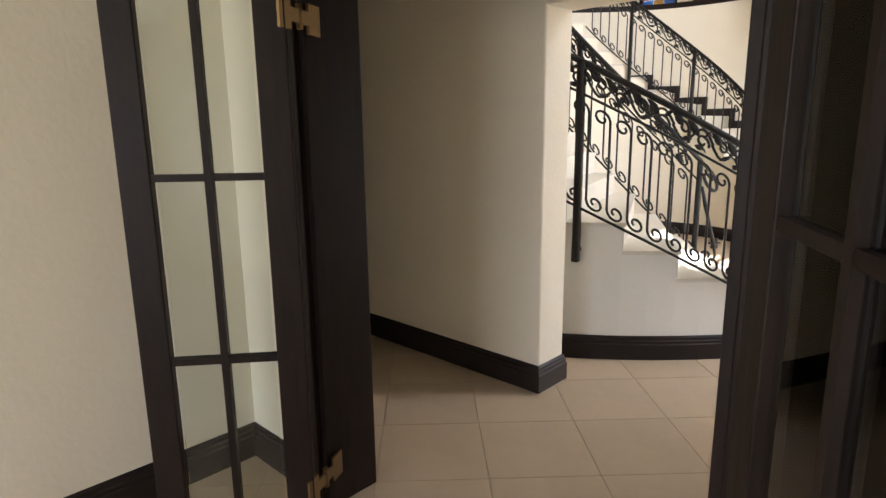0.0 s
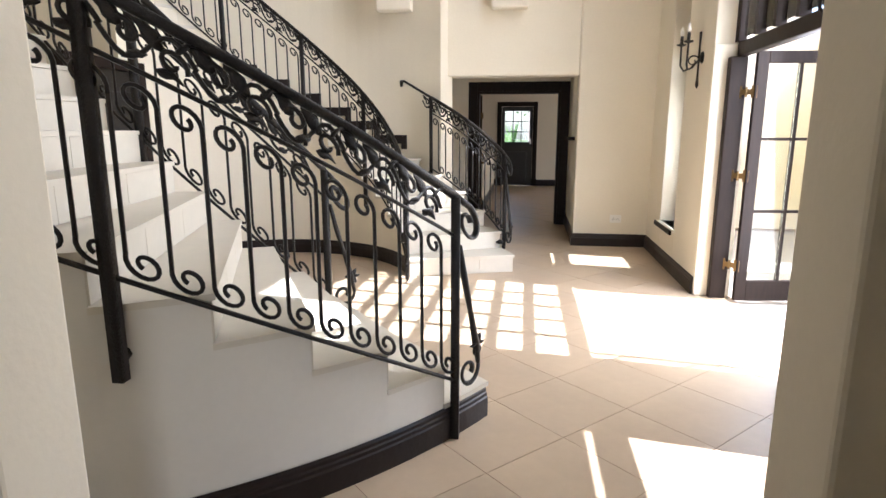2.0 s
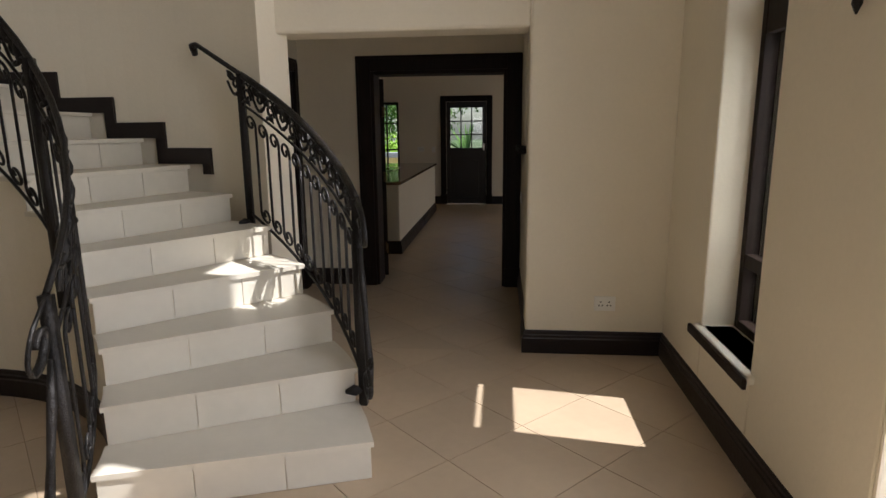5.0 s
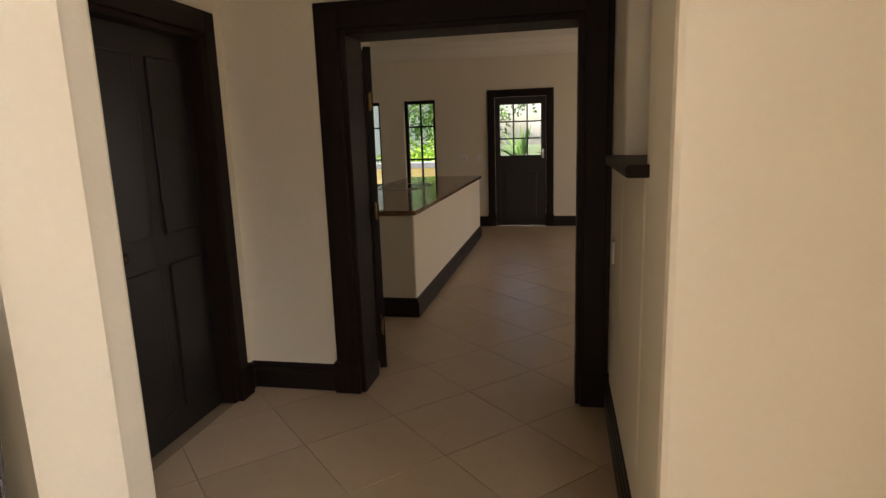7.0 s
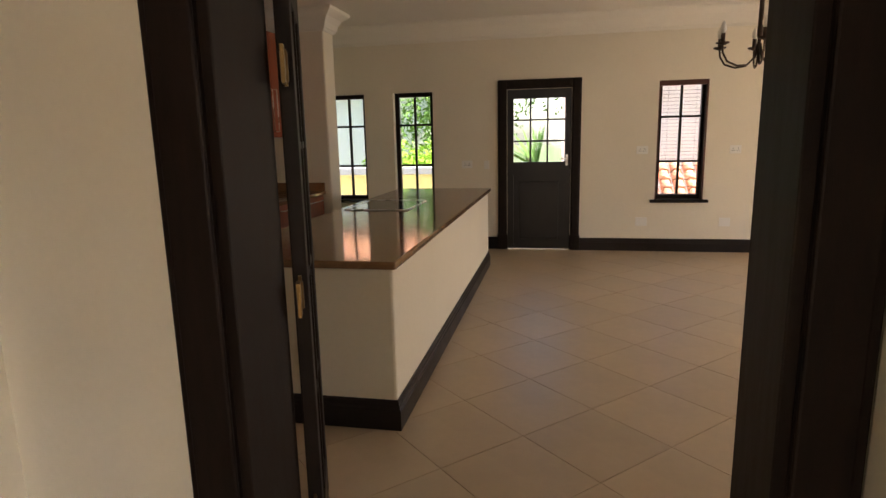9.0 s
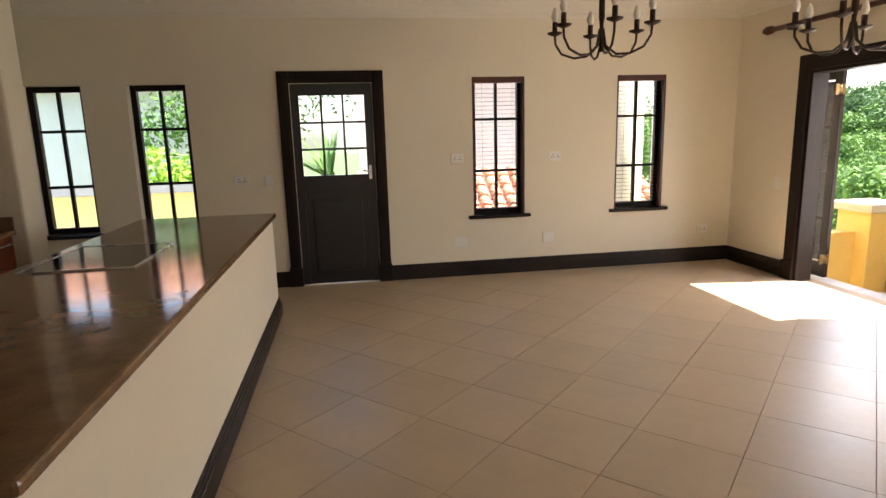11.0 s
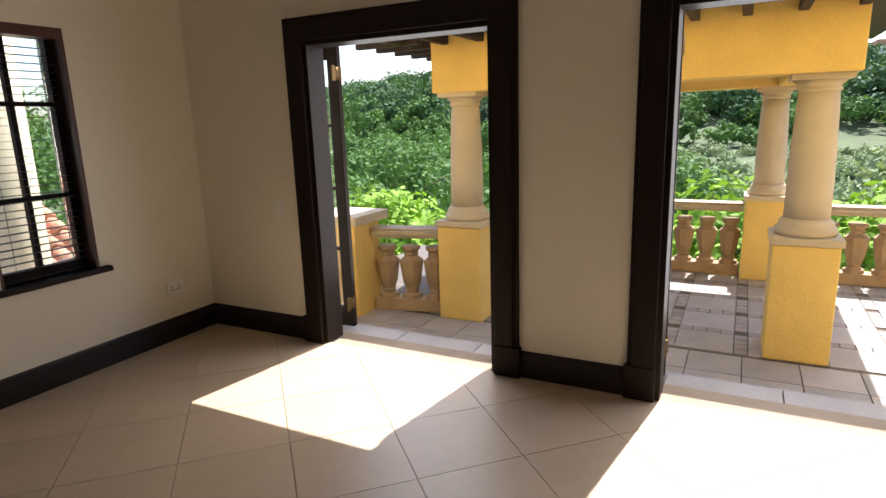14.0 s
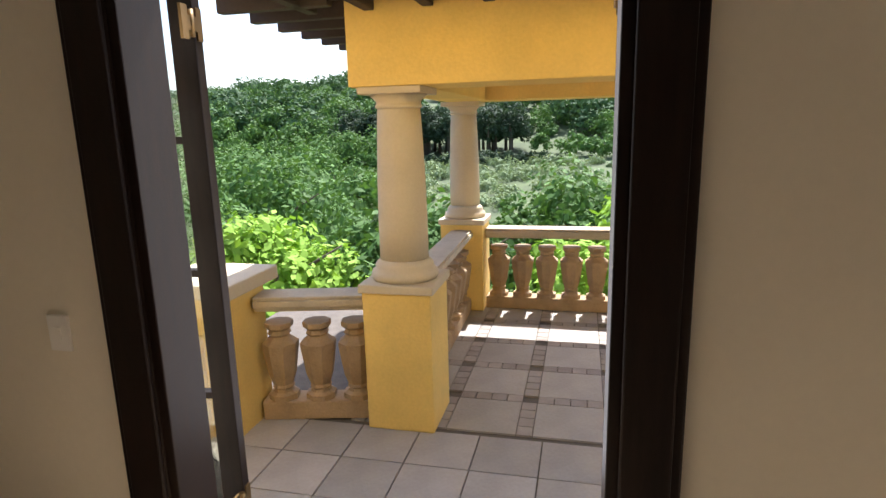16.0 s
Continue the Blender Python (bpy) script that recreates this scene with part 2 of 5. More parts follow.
def part(name, shape, mat, parent=None, label="", bevel=0.0):
    """Links a shape as one mesh object, under a thing where one is given."""
    me = shape if isinstance(shape, bpy.types.Mesh) else shape.mesh(name)
    if not me.materials:
        me.materials.append(mat)
    ob = new(name, me)
    if parent is not None:
        ob.parent = parent
    if label:
        ob["label"] = label
    if bevel:
        md = ob.modifiers.new("bevel", "BEVEL")
        md.width, md.segments, md.limit_method = bevel, 2, "ANGLE"
    return ob


def structure(name, shape, mat, label="", category="", bevel=0.0):
    return tagged(part(name, shape, mat, None, "", bevel), label, category, "", "structure")


def thing(name, label, category, group="", kind="", m=None):
    ob = tagged(new(name), label, category, group, kind)
    if m is not None:
        ob.matrix_world = m
    return ob


def wall_boxes(axis, c0, c1, a0, a1, z0, z1, holes=()):
    """A wall along x or y, c0 to c1 thick, with openings (a0, a1, z0, z1)."""
    s = Shape()
    cuts = sorted({a0, a1, *[h[0] for h in holes], *[h[1] for h in holes]})
    for p, q in zip(cuts, cuts[1:]):
        spans, z = [], z0
        for h in sorted([h for h in holes if h[0] <= p + 1e-6 and h[1] >= q - 1e-6], key=lambda h: h[2]):
            if h[2] > z:
                spans.append((z, h[2]))
            z = h[3]
        if z < z1:
            spans.append((z, z1))
        for u, w in spans:
            if axis == "x":
                s.box(p, q, c0, c1, u, w)
            else:
                s.box(c0, c1, p, q, u, w)
    return s


def arc(cx, cy, r, a0, a1, n):
    return [(cx + r * math.cos(radians(a0 + (a1 - a0) * i / n)), cy + r * math.sin(radians(a0 + (a1 - a0) * i / n))) for i in range(n + 1)]


SK = [(0, 0), (0.022, 0), (0.022, 0.105), (0.016, 0.112), (0.016, 0.128), (0.010, 0.135), (0.010, 0.15), (0.003, 0.162), (0, 0.162)]


def skirting(path, label="dark painted moulded skirting board"):
    return structure("baseboard", Shape().sweep(SK, path), SKIRT, label, "skirting")


# ---- large structure: floors, walls, ceilings ----
CX, CY, RW = -2.95, 7.42, 1.5          # centre and radius of the stair well
RA = 1.98                               # inner radius of the near flight
EX, NY = 3.86, 18.04                    # inner faces of the dining room's east and north walls
structure("floor", Shape().box(-8.0, 1.5, -4.0, 11.7, -0.3, -0.012).box(-5.0, 4.1, 11.7, 18.3, -0.3, -0.012), GROUT, "beige grouted floor bed under the tiles", "floor")

# lobby and first room
structure("wall_lobby", wall_boxes("x", 3.22, 3.48, -7.0, 1.45, 0, 3.2, [(-1.57, 0.19, 0, 2.15), (0.36, 1.1, 1.34, 2.1)]), WALL, "cream plastered wall with a wide square opening", "wall", bevel=0.012)
structure("wall_lobby_south", wall_boxes("x", 1.76, 1.97, -7.0, 1.45, 0, 3.2, [(-1.63, -0.08, 0, 2.17)]), WALL, "cream plastered wall round glazed folding doors", "wall")
structure("wall_room_west", Shape().box(-2.4, -2.2, -3.6, 1.76, 0, 3.2), WALL, "cream plastered side wall", "wall")
structure("wall_room_east", Shape().box(1.2, 1.45, -3.6, 3.22, 0, 3.2), WALL, "cream plastered side wall", "wall")
structure("wall_room_south", wall_boxes("x", -3.8, -3.6, -2.4, 1.45, 0, 3.2, [(-1.8, 0.8, 0.8, 2.3)]), WALL, "cream plastered end wall", "wall")
structure("wall_lobby_west", Shape().box(-7.2, -7.0, 1.76, 3.48, 0, 3.2), WALL, "cream plastered end wall", "wall")
structure("ceiling_lobby", Shape().box(-7.2, 1.45, -3.8, 3.22, 2.75, 2.95), CEIL, "flat white painted ceiling", "ceiling")
structure("niche_back", Shape().box(0.3, 1.16, 3.40, 3.46, 1.3, 2.14), WALL, "cream plastered back of a wall niche", "wall")

# entrance hall
HT = 7.2
W1, W2 = (4.1, 4.75, 0.46, 3.1), (8.46, 9.10, 0.46, 3.1)
U1, U2 = (4.1, 4.75, 4.2, 5.5), (8.46, 9.10, 4.2, 5.5)
hall_e = wall_boxes("y", 1.17, 1.48, 3.48, 9.82, 0, HT, [W1, U1, (5.64, 7.58, 0, 2.25), (5.62, 7.6, 2.19, 5.87), W2, U2])
structure("wall_hall_east", hall_e, WALL, "cream plastered wall round a tall arched entrance", "wall", bevel=0.03)
structure("wall_hall_north", wall_boxes("x", 9.82, 10.1, -1.47, 1.48, 0, HT, [(-1.41, 0.25, 0, 2.14)]), WALL, "cream plastered wall with a low square opening", "wall", bevel=0.02)
ring = arc(CX, CY, 2.72, 57, 205, 44)
ring_out = arc(CX, CY, 2.95, 57, 205, 44)
low = Shape()
for i in range(44):
    low.prism([ring[i], ring[i + 1], ring_out[i + 1], ring_out[i]], 0, 3.32)
structure("wall_stair", low, WALL, "curved cream plastered wall behind the staircase", "wall")
structure("gallery_floor", Shape().prism([*arc(CX, CY, 2.72, 57, 205, 30), (-7.6, 6.2), (-7.6, 12.6), (-1.2, 12.6)], 3.32, 3.40), WOOD, "dark edge of the upper gallery floor", "floor")
structure("wall_gallery", wall_boxes("x", 12.6, 12.8, -7.8, 1.48, 3.0, HT, [(-5.6 + 1.1 * k, -4.8 + 1.1 * k, 3.7, 5.2) for k in range(5)]), WALL, "cream wall of the upper gallery", "wall")
structure("wall_hall_west", Shape().box(-7.8, -7.6, 3.48, 12.8, 0, HT), WALL, "cream plastered end wall", "wall")
structure("wall_hall_south", Shape().box(-7.8, 1.48, 3.28, 3.46, 3.2, HT), WALL, "cream plastered upper wall", "wall")
structure("ceiling_hall", Shape().box(-7.8, 1.5, 3.28, 12.8, HT, HT + 0.2), CEIL, "high white painted hall ceiling", "ceiling")
STAIN = [material("stained glass " + n, c, 0.2, var=0.3, scale=6, fine=40, bump=0.2) for n, c in (("blue", (0.05, 0.13, 0.42)), ("red", (0.34, 0.05, 0.03)), ("amber", (0.45, 0.22, 0.04)), ("grey", (0.42, 0.42, 0.42)))]
for k in range(5):
    wdw = thing("stained_window", "leaded stained-glass window in the upper gallery wall", "window", "gallery windows", "structure")
    x0 = -5.6 + 1.1 * k
    part("window_frame", Shape().box(x0, x0 + 0.06, 12.62, 12.7, 3.7, 5.2).box(x0 + 0.74, x0 + 0.8, 12.62, 12.7, 3.7, 5.2).box(x0 + 0.06, x0 + 0.74, 12.62, 12.7, 5.14, 5.2).box(x0 + 0.06, x0 + 0.74, 12.62, 12.7, 3.7, 3.76), WOOD, wdw)
    for i in range(3):
        for j in range(5):
            part("pane", Shape().box(x0 + 0.065 + 0.225 * i, x0 + 0.28 + 0.225 * i, 12.65, 12.665, 3.765 + 0.275 * j, 4.03 + 0.275 * j), STAIN[(i * 2 + j + k) % 4], wdw)
for cxx in (-2.05, -0.62):
    structure("corbel", Shape().prism([(cxx - 0.22, 9.81), (cxx - 0.22, 9.62), (cxx + 0.22, 9.62), (cxx + 0.22, 9.81)], 2.92, 3.5), WALL, "plastered block corbel under the gallery", "corbel", bevel=0.02)

# vestibule between hall and dining room
structure("wall_vestibule_east", wall_boxes("y", 0.27, 0.58, 10.1, 11.56, 0, 2.9, [(10.36, 11.03, 1.36, 2.3)]), WALL, "cream plastered wall with a small deep window", "wall", bevel=0.025)
structure("wall_vestibule_west", wall_boxes("y", -2.1, -1.85, 10.1, 11.56, 0, 2.9, [(10.5, 11.36, 0, 2.08)]), WALL, "cream plastered wall round a dark door", "wall")
structure("ceiling_vestibule", Shape().box(-2.3, 0.58, 10.1, 11.56, 2.62, 2.75), CEIL, "low white painted ceiling", "ceiling")
structure("wall_dining_south", wall_boxes("x", 11.56, 11.78, -4.1, 4.12, 0, 2.95, [(-1.17, 0.145, 0, 2.08)]), WALL, "cream plastered wall with a dark-framed doorway", "wall")

# kitchen and dining room
WINS = [(-3.47, -2.95), (-2.55, -2.01), (0.82, 1.39), (2.43, 3.0)]
north = wall_boxes("x", NY, NY + 0.28, -4.1, 4.12, 0, 2.95, [(a, b, 0.66, 2.08 if i < 2 else 2.11) for i, (a, b) in enumerate(WINS)] + [(-1.03, -0.22, 0, 2.065)])
structure("wall_north", north, WALL, "cream plastered wall with four narrow windows", "wall")
structure("wall_east", wall_boxes("y", EX, EX + 0.15, 11.78, NY, 0, 2.95, [(15.65, 16.95, 0, 2.03), (13.46, 14.74, 0, 2.03)]), WALL, "cream plastered wall with two terrace doorways", "wall")
structure("wall_west", Shape().box(-4.1, -3.9, 11.78, NY, 0, 2.95), WALL, "cream plastered kitchen wall", "wall")
structure("wall_pier", Shape().box(-3.9, -2.98, 16.80, 17.10, 0, 2.95), WALL, "cream plastered pier at the end of the worktop", "wall", bevel=0.02)
structure("ceiling_dining", Shape().box(-4.1, 4.12, 11.56, NY + 0.28, 2.93, 3.1), CEIL, "flat cream painted ceiling", "ceiling")
COVE = [(0, 2.69), (0.012, 2.69), (0.02, 2.715), (0.035, 2.73), (0.05, 2.78), (0.085, 2.84), (0.14, 2.88), (0.16, 2.9), (0.165, 2.928), (0, 2.928)]
structure("cornice", Shape().sweep(COVE, [(0.5, 11.785), (EX, 11.785), (EX, NY), (-3.9, NY), (-3.9, 17.1), (-2.98, 17.1), (-2.98, 16.8), (-3.9, 16.8), (-3.9, 11.785), (0.5, 11.785)]), CEIL, "white coved plaster cornice", "cornice")

# skirtings
skirting([(1.17, 7.62), (1.17, 9.82), (0.25, 9.82), (0.25, 10.1), (0.27, 10.1), (0.27, 11.56), (0.25, 11.56)])
skirting([(-1.31, 11.56), (-1.85, 11.56), (-1.85, 11.45)])
skirting([(1.17, 3.48), (1.17, 5.66)])
skirting([(-4.0, 3.22), (-1.57, 3.22), (-1.57, 3.48), (-1.72, 3.48)][::-1])
skirting([(1.2, 1.97), (1.2, 3.22), (0.19, 3.22), (0.19, 3.48), (1.17, 3.48)])
skirting([(-1.85, 1.76), (-2.2, 1.76), (-2.2, -3.6)])
skirting(arc(CX, CY, RW, 21, 166, 40))
skirting(arc(CX, CY, RA, 196, 312, 30))
skirting([(EX, 17.105), (EX, NY), (-0.1, NY)])
skirting([(EX, 14.895), (EX, 15.495)])
skirting([(-1.15, NY), (-3.9, NY), (-3.9, 17.1), (-2.98, 17.1), (-2.98, 16.8)])
skirting([(0.28, 11.785), (EX, 11.785), (EX, 13.305)])

# ---- staircases round the well ----
RISE = 0.185


def flight(label, a0, da, count, rin, rout, outer_label, side):
    """Curved flight: solid steps with tiled treads and risers. rout(angle) is the outer radius."""
    st = thing("staircase", label, "staircase", "curved stairs")
    def pt(a, r):
        return (CX + r * math.cos(radians(a)), CY + r * math.sin(radians(a)))
    for k in range(count):
        a, b = a0 + da * k, a0 + da * (k + 1)
        mid = (a + b) / 2
        top = RISE * (k + 1)
        part("step", Shape().prism([pt(a, rin), pt(a, rout(a)), pt(mid, rout(mid)), pt(b, rout(b)), pt(b, rin), pt(mid, rin)], 0.0, top - 0.026), side, st, outer_label)
        lip = da * 0.06
        outs = [pt(a - lip, rin - 0.012), pt(a - lip, rout(a) + 0.012), pt(mid, rout(mid) + 0.012), pt(b, rout(b) + 0.012), pt(b, rin - 0.012), pt(mid, rin - 0.012)]
        part("tread", Shape().prism(outs, top - 0.025, top), STEP, st)
        n = 3
        for i in range(n):
            r0, r1 = rin + (rout(a) - rin) * i / n, rin + (rout(a) - rin) * (i + 1) / n
            e = da * 0.022
            part("riser", Shape().prism([pt(a - e, r0 + 0.002), pt(a - e, r1 - 0.002), pt(a + e, r1 - 0.002), pt(a + e, r0 + 0.002)], top - RISE + 0.003, top - 0.027), STEP, st)
    return st


ROUT_A = lambda a: min(3.37 + 0.0165 * max(-a - 45, 0), 3.92 / max(math.sin(radians(min(-a, 90) if -a <= 90 else 180 + a)), 0.2))
ROUT_B = lambda a: 2.6
flight("curved staircase of pale tiled steps rising beside the entrance arch", -45.0, -5.4, 18, RA, ROUT_A, "white plastered curved side", STRING)
flight("curved staircase of pale tiled steps with an iron balustrade", 18.7, 8.8, 17, RW, ROUT_B, "cream plastered curved side", WALL)
skirting([(CX + (ROUT_A(-45 - 1.5 * i) + 0.004) * math.cos(radians(-45 - 1.5 * i)), CY + (ROUT_A(-45 - 1.5 * i) + 0.004) * math.sin(radians(-45 - 1.5 * i))) for i in range(24)], "dark moulded skirting round the stair side")
# stepped wall skirting along the outer side of the far flight
sk = Shape()
for k in range(6, 17):
    a, b = 18.7 + 8.8 * k, 18.7 + 8.8 * (k + 1)
    z = RISE * (k + 1)
    for u, w, z0, z1 in ((a - 1.2, b - 1.2, z + 0.001, z + 0.115), (a - 2.9, a - 1.2, z - RISE + 0.115, z + 0.115)):
        pts = arc(CX, CY, 2.72, u, w, 3)
        pin = arc(CX, CY, 2.695, u, w, 3)
        for i in range(3):
            sk.prism([pin[i], pin[i + 1], pts[i + 1], pts[i]], z0, z1)
structure("stepped_skirting", sk, SKIRT, "dark stepped skirting following the stairs", "skirting")


def spiral(cu, cv, r, a0, a1, shrink=0.25, n=16):
    return [(cu + r * (1 - (1 - shrink) * i / n) * math.cos(radians(a0 + (a1 - a0) * i / n)), cv + r * (1 - (1 - shrink) * i / n) * math.sin(radians(a0 + (a1 - a0) * i / n))) for i in range(n + 1)]


def railing(label, ang0, ang1, rad, zn, posts, brace, newel_z=None, foot=-0.4):
    """Wrought-iron balustrade along a curve: rad(angle), zn(angle) is the line of the nosings."""
    rl = thing("stair_railing", label, "railing", "iron stair railings")
    r_mid = rad((ang0 + ang1) / 2)
    length = abs(ang1 - ang0) * math.pi / 180 * r_mid
    def at(u, v):
        a = ang0 + (ang1 - ang0) * u / length
        r = rad(a)
        return (CX + r * math.cos(radians(a)), CY + r * math.sin(radians(a)), zn(a) + v)
    n = max(12, int(length / 0.12))
    line = [length * i / n for i in range(n + 1)]
    part("handrail", Shape().tube([at(u, 0.85) for u in line], 0.021, 8, 0.6), IRON, rl)
    part("middle_rail", Shape().tube([at(u, 0.665) for u in line], 0.009, 5), IRON, rl)
    part("bottom_rail", Shape().tube([at(u, -0.04) for u in line], 0.010, 5), IRON, rl)
    k = 0
    u = 0.10
    while u < length - 0.05:
        s = Shape()
        s.tube([at(u, 0.05 + 0.1 * i) for i in range(6)], 0.0085, 5)
        lo = [(u, 0.05)] + spiral(u - 0.052, 0.035, 0.052, 0, -420, 0.3, 18)
        hi = [(u, 0.55)] + spiral(u + 0.05, 0.575, 0.05, 180, -230, 0.3, 18)
        s.tube([at(*p) for p in lo], 0.0085, 5)
        s.tube([at(*p) for p in hi], 0.0085, 5)
        part("baluster", s, IRON, rl)
        if k % 2 == 0:
            o = Shape()
            o.tube([at(u + 0.26 * i / 12, 0.755 + 0.06 * math.sin(i / 12 * 2 * math.pi)) for i in range(13)], 0.009, 5)
            o.tube([at(*p) for p in spiral(u + 0.07, 0.74, 0.045, 200, -180, 0.25, 14)], 0.009, 5)
            o.tube([at(*p) for p in spiral(u + 0.19, 0.77, 0.042, 20, 400, 0.25, 14)], 0.009, 5)
            for du, dv, au, av in ((0.04, 0.80, -0.05, 0.035), (0.12, 0.79, 0.055, 0.03), (0.16, 0.72, 0.05, -0.045), (0.22, 0.80, 0.05, 0.02), (0.09, 0.70, -0.055, -0.02)):
                o.tube([at(u + du + au * q, dv + av * q + 0.012 * math.sin(q * 3)) for q in (-0.5, -0.2, 0.1, 0.45, 0.9)], [0.004, 0.02, 0.024, 0.014, 0.003], 6, 0.4)
            part("leaf_ornament", o, IRON, rl)
        u += 0.125
        k += 1
    for pu in posts:
        x, y, _ = at(pu, 0)
        zt, zb = at(pu, 0.85)[2], at(pu, foot)[2]
        if newel_z is not None and pu == posts[0]:
            zb = newel_z
        po = part("post", Shape().tube([(x, y, zb), (x, y, zt)], 0.028, 4), IRON, rl)
        if zb > 0.1:
            w = Vector((x - CX, y - CY, 0)).normalized() * (0.09 if rad(ang0) < 2 else -0.09)
            part("rosette", Shape().tube([(x, y, zb + 0.08), (x + w.x * 0.5, y + w.y * 0.5, zb + 0.08), (x + w.x, y + w.y, zb + 0.08)], [0.014, 0.03, 0.01], 7), IRON, po)
    if brace:
        o = Shape()
        o.tube([at(0, 0.85)] + [at(-p[0], p[1]) for p in [(0.05, 0.85)] + spiral(0.09, 0.765, 0.085, 80, -330, 0.3, 20)], 0.016, 6, 0.6)
        z0 = at(0, 0)[2]
        f = lambda uu, zz: (*at(uu, 0)[:2], zz)
        o.tube([f(-0.03, z0 + 0.62), f(-0.07, z0 + 0.45), f(-0.12, z0 + 0.28), f(-0.17, z0 + 0.1), f(-0.19, z0 + 0.0)], [0.012, 0.018, 0.014, 0.02, 0.012], 7)
        o.tube([f(-0.11 - p[0], z0 - 0.02 + p[1]) for p in spiral(0, 0, 0.085, 10, -400, 0.25, 20)], 0.013, 6, 0.6)
        for q in range(6):
            w = q * 1.05
            o.tube([f(-0.18 + 0.06 * t * math.cos(w), z0 + 0.1 + 0.06 * t * math.sin(w)) for t in (0, 0.4, 0.75, 1)], [0.006, 0.02, 0.014, 0.003], 6, 0.5)
        part("scroll_brace", o, IRON, rl, "curled iron foot scroll with a flower")
    return rl


ZA = lambda a: RISE * ((-45 - a) / 5.4 + 1)
ZB = lambda a: RISE * ((a - 18.7) / 8.8 + 1)
railing("black wrought-iron stair railing with scrolls and leaf work", -49.5, -84.0, lambda a: ROUT_A(a) + 0.035, ZA, [0.0, 1.40], True, 0.0)
railing("black wrought-iron inner stair railing with scrolls", -50.5, -110.0, lambda a: RA - 0.02, ZA, [0.0, 1.1], True, 0.0)
railing("black wrought-iron railing along the curved well", 15.0, 150.0, lambda a: RW - 0.035, ZB, [0.0, 1.12, 1.93, 2.79], True, 0.0)
rb = railing("short black wrought-iron railing beside the lower steps", 26.8, 58.9, lambda a: 2.635, ZB, [0.0, 1.476], True, None, -0.18)
wx, wy = CX + 2.7 * math.cos(radians(68.8)), CY + 2.7 * math.sin(radians(68.8))
e0 = (CX + 2.635 * math.cos(radians(58.9)), CY + 2.635 * math.sin(radians(58.9)), ZB(58.9) + 0.85)
part("handrail_end", Shape().tube([e0, (wx, wy - 0.06, ZB(68.8) + 0.86), (wx - 0.04, wy - 0.02, ZB(69) + 0.85), (wx - 0.05, wy + 0.02, ZB(69) + 0.8)], [0.016, 0.016, 0.028, 0.02], 7), IRON, rb, "iron handrail end with a wall knob")


# ---- doors and windows ----
def box_at(axis, a0, a1, c0, c1, z0, z1):
    """A box whose long side runs along x or y."""
    return Shape().box(a0, a1, c0, c1, z0, z1) if axis == "x" else Shape().box(c0, c1, a0, a1, z0, z1)


def pane_part(axis, a0, a1, c, z0, z1, parent):
    p = part("pane", box_at(axis, a0, a1, c - 0.003, c + 0.003, z0, z1), GLASS, parent, "clear glass pane")
    p.visible_shadow = False
    return p


def glazing(parent, axis, a0, a1, c, z0, z1, nx, nz, bar=0.028, mat=None, splits=None, deep=0.017):
    """Glazing bars and panes that fill a frame."""
    mat = mat or WOOD
    zs = splits or [z0 + (z1 - z0) * i / nz for i in range(nz + 1)]
    xs = [a0 + (a1 - a0) * i / nx for i in range(nx + 1)]
    for x in xs[1:-1]:
        part("glazing_bar", box_at(axis, x - bar / 2, x + bar / 2, c - deep - 0.003, c + deep + 0.003, z0, z1), mat, parent)
    for z in zs[1:-1]:
        part("glazing_bar", box_at(axis, a0, a1, c - deep, c + deep, z - bar / 2, z + bar / 2), mat, parent)
    for i in range(nx):
        for j in range(len(zs) - 1):
            pane_part(axis, xs[i] + bar / 2, xs[i + 1] - bar / 2, c, zs[j] + bar / 2, zs[j + 1] - bar / 2, parent)


def frame_parts(parent, axis, a0, a1, c0, c1, z0, z1, w, bottom=True, mat=None, name="window_frame", bevel=0.004):
    mat = mat or WOOD
    part(name, box_at(axis, a0, a0 + w, c0, c1, z0, z1), mat, parent, "", bevel)
    part(name, box_at(axis, a1 - w, a1, c0, c1, z0, z1), mat, parent, "", bevel)
    part(name, box_at(axis, a0 + w, a1 - w, c0, c1, z1 - w, z1), mat, parent, "", bevel)
    if bottom:
        part(name, box_at(axis, a0 + w, a1 - w, c0, c1, z0, z0 + w), mat, parent, "", bevel)


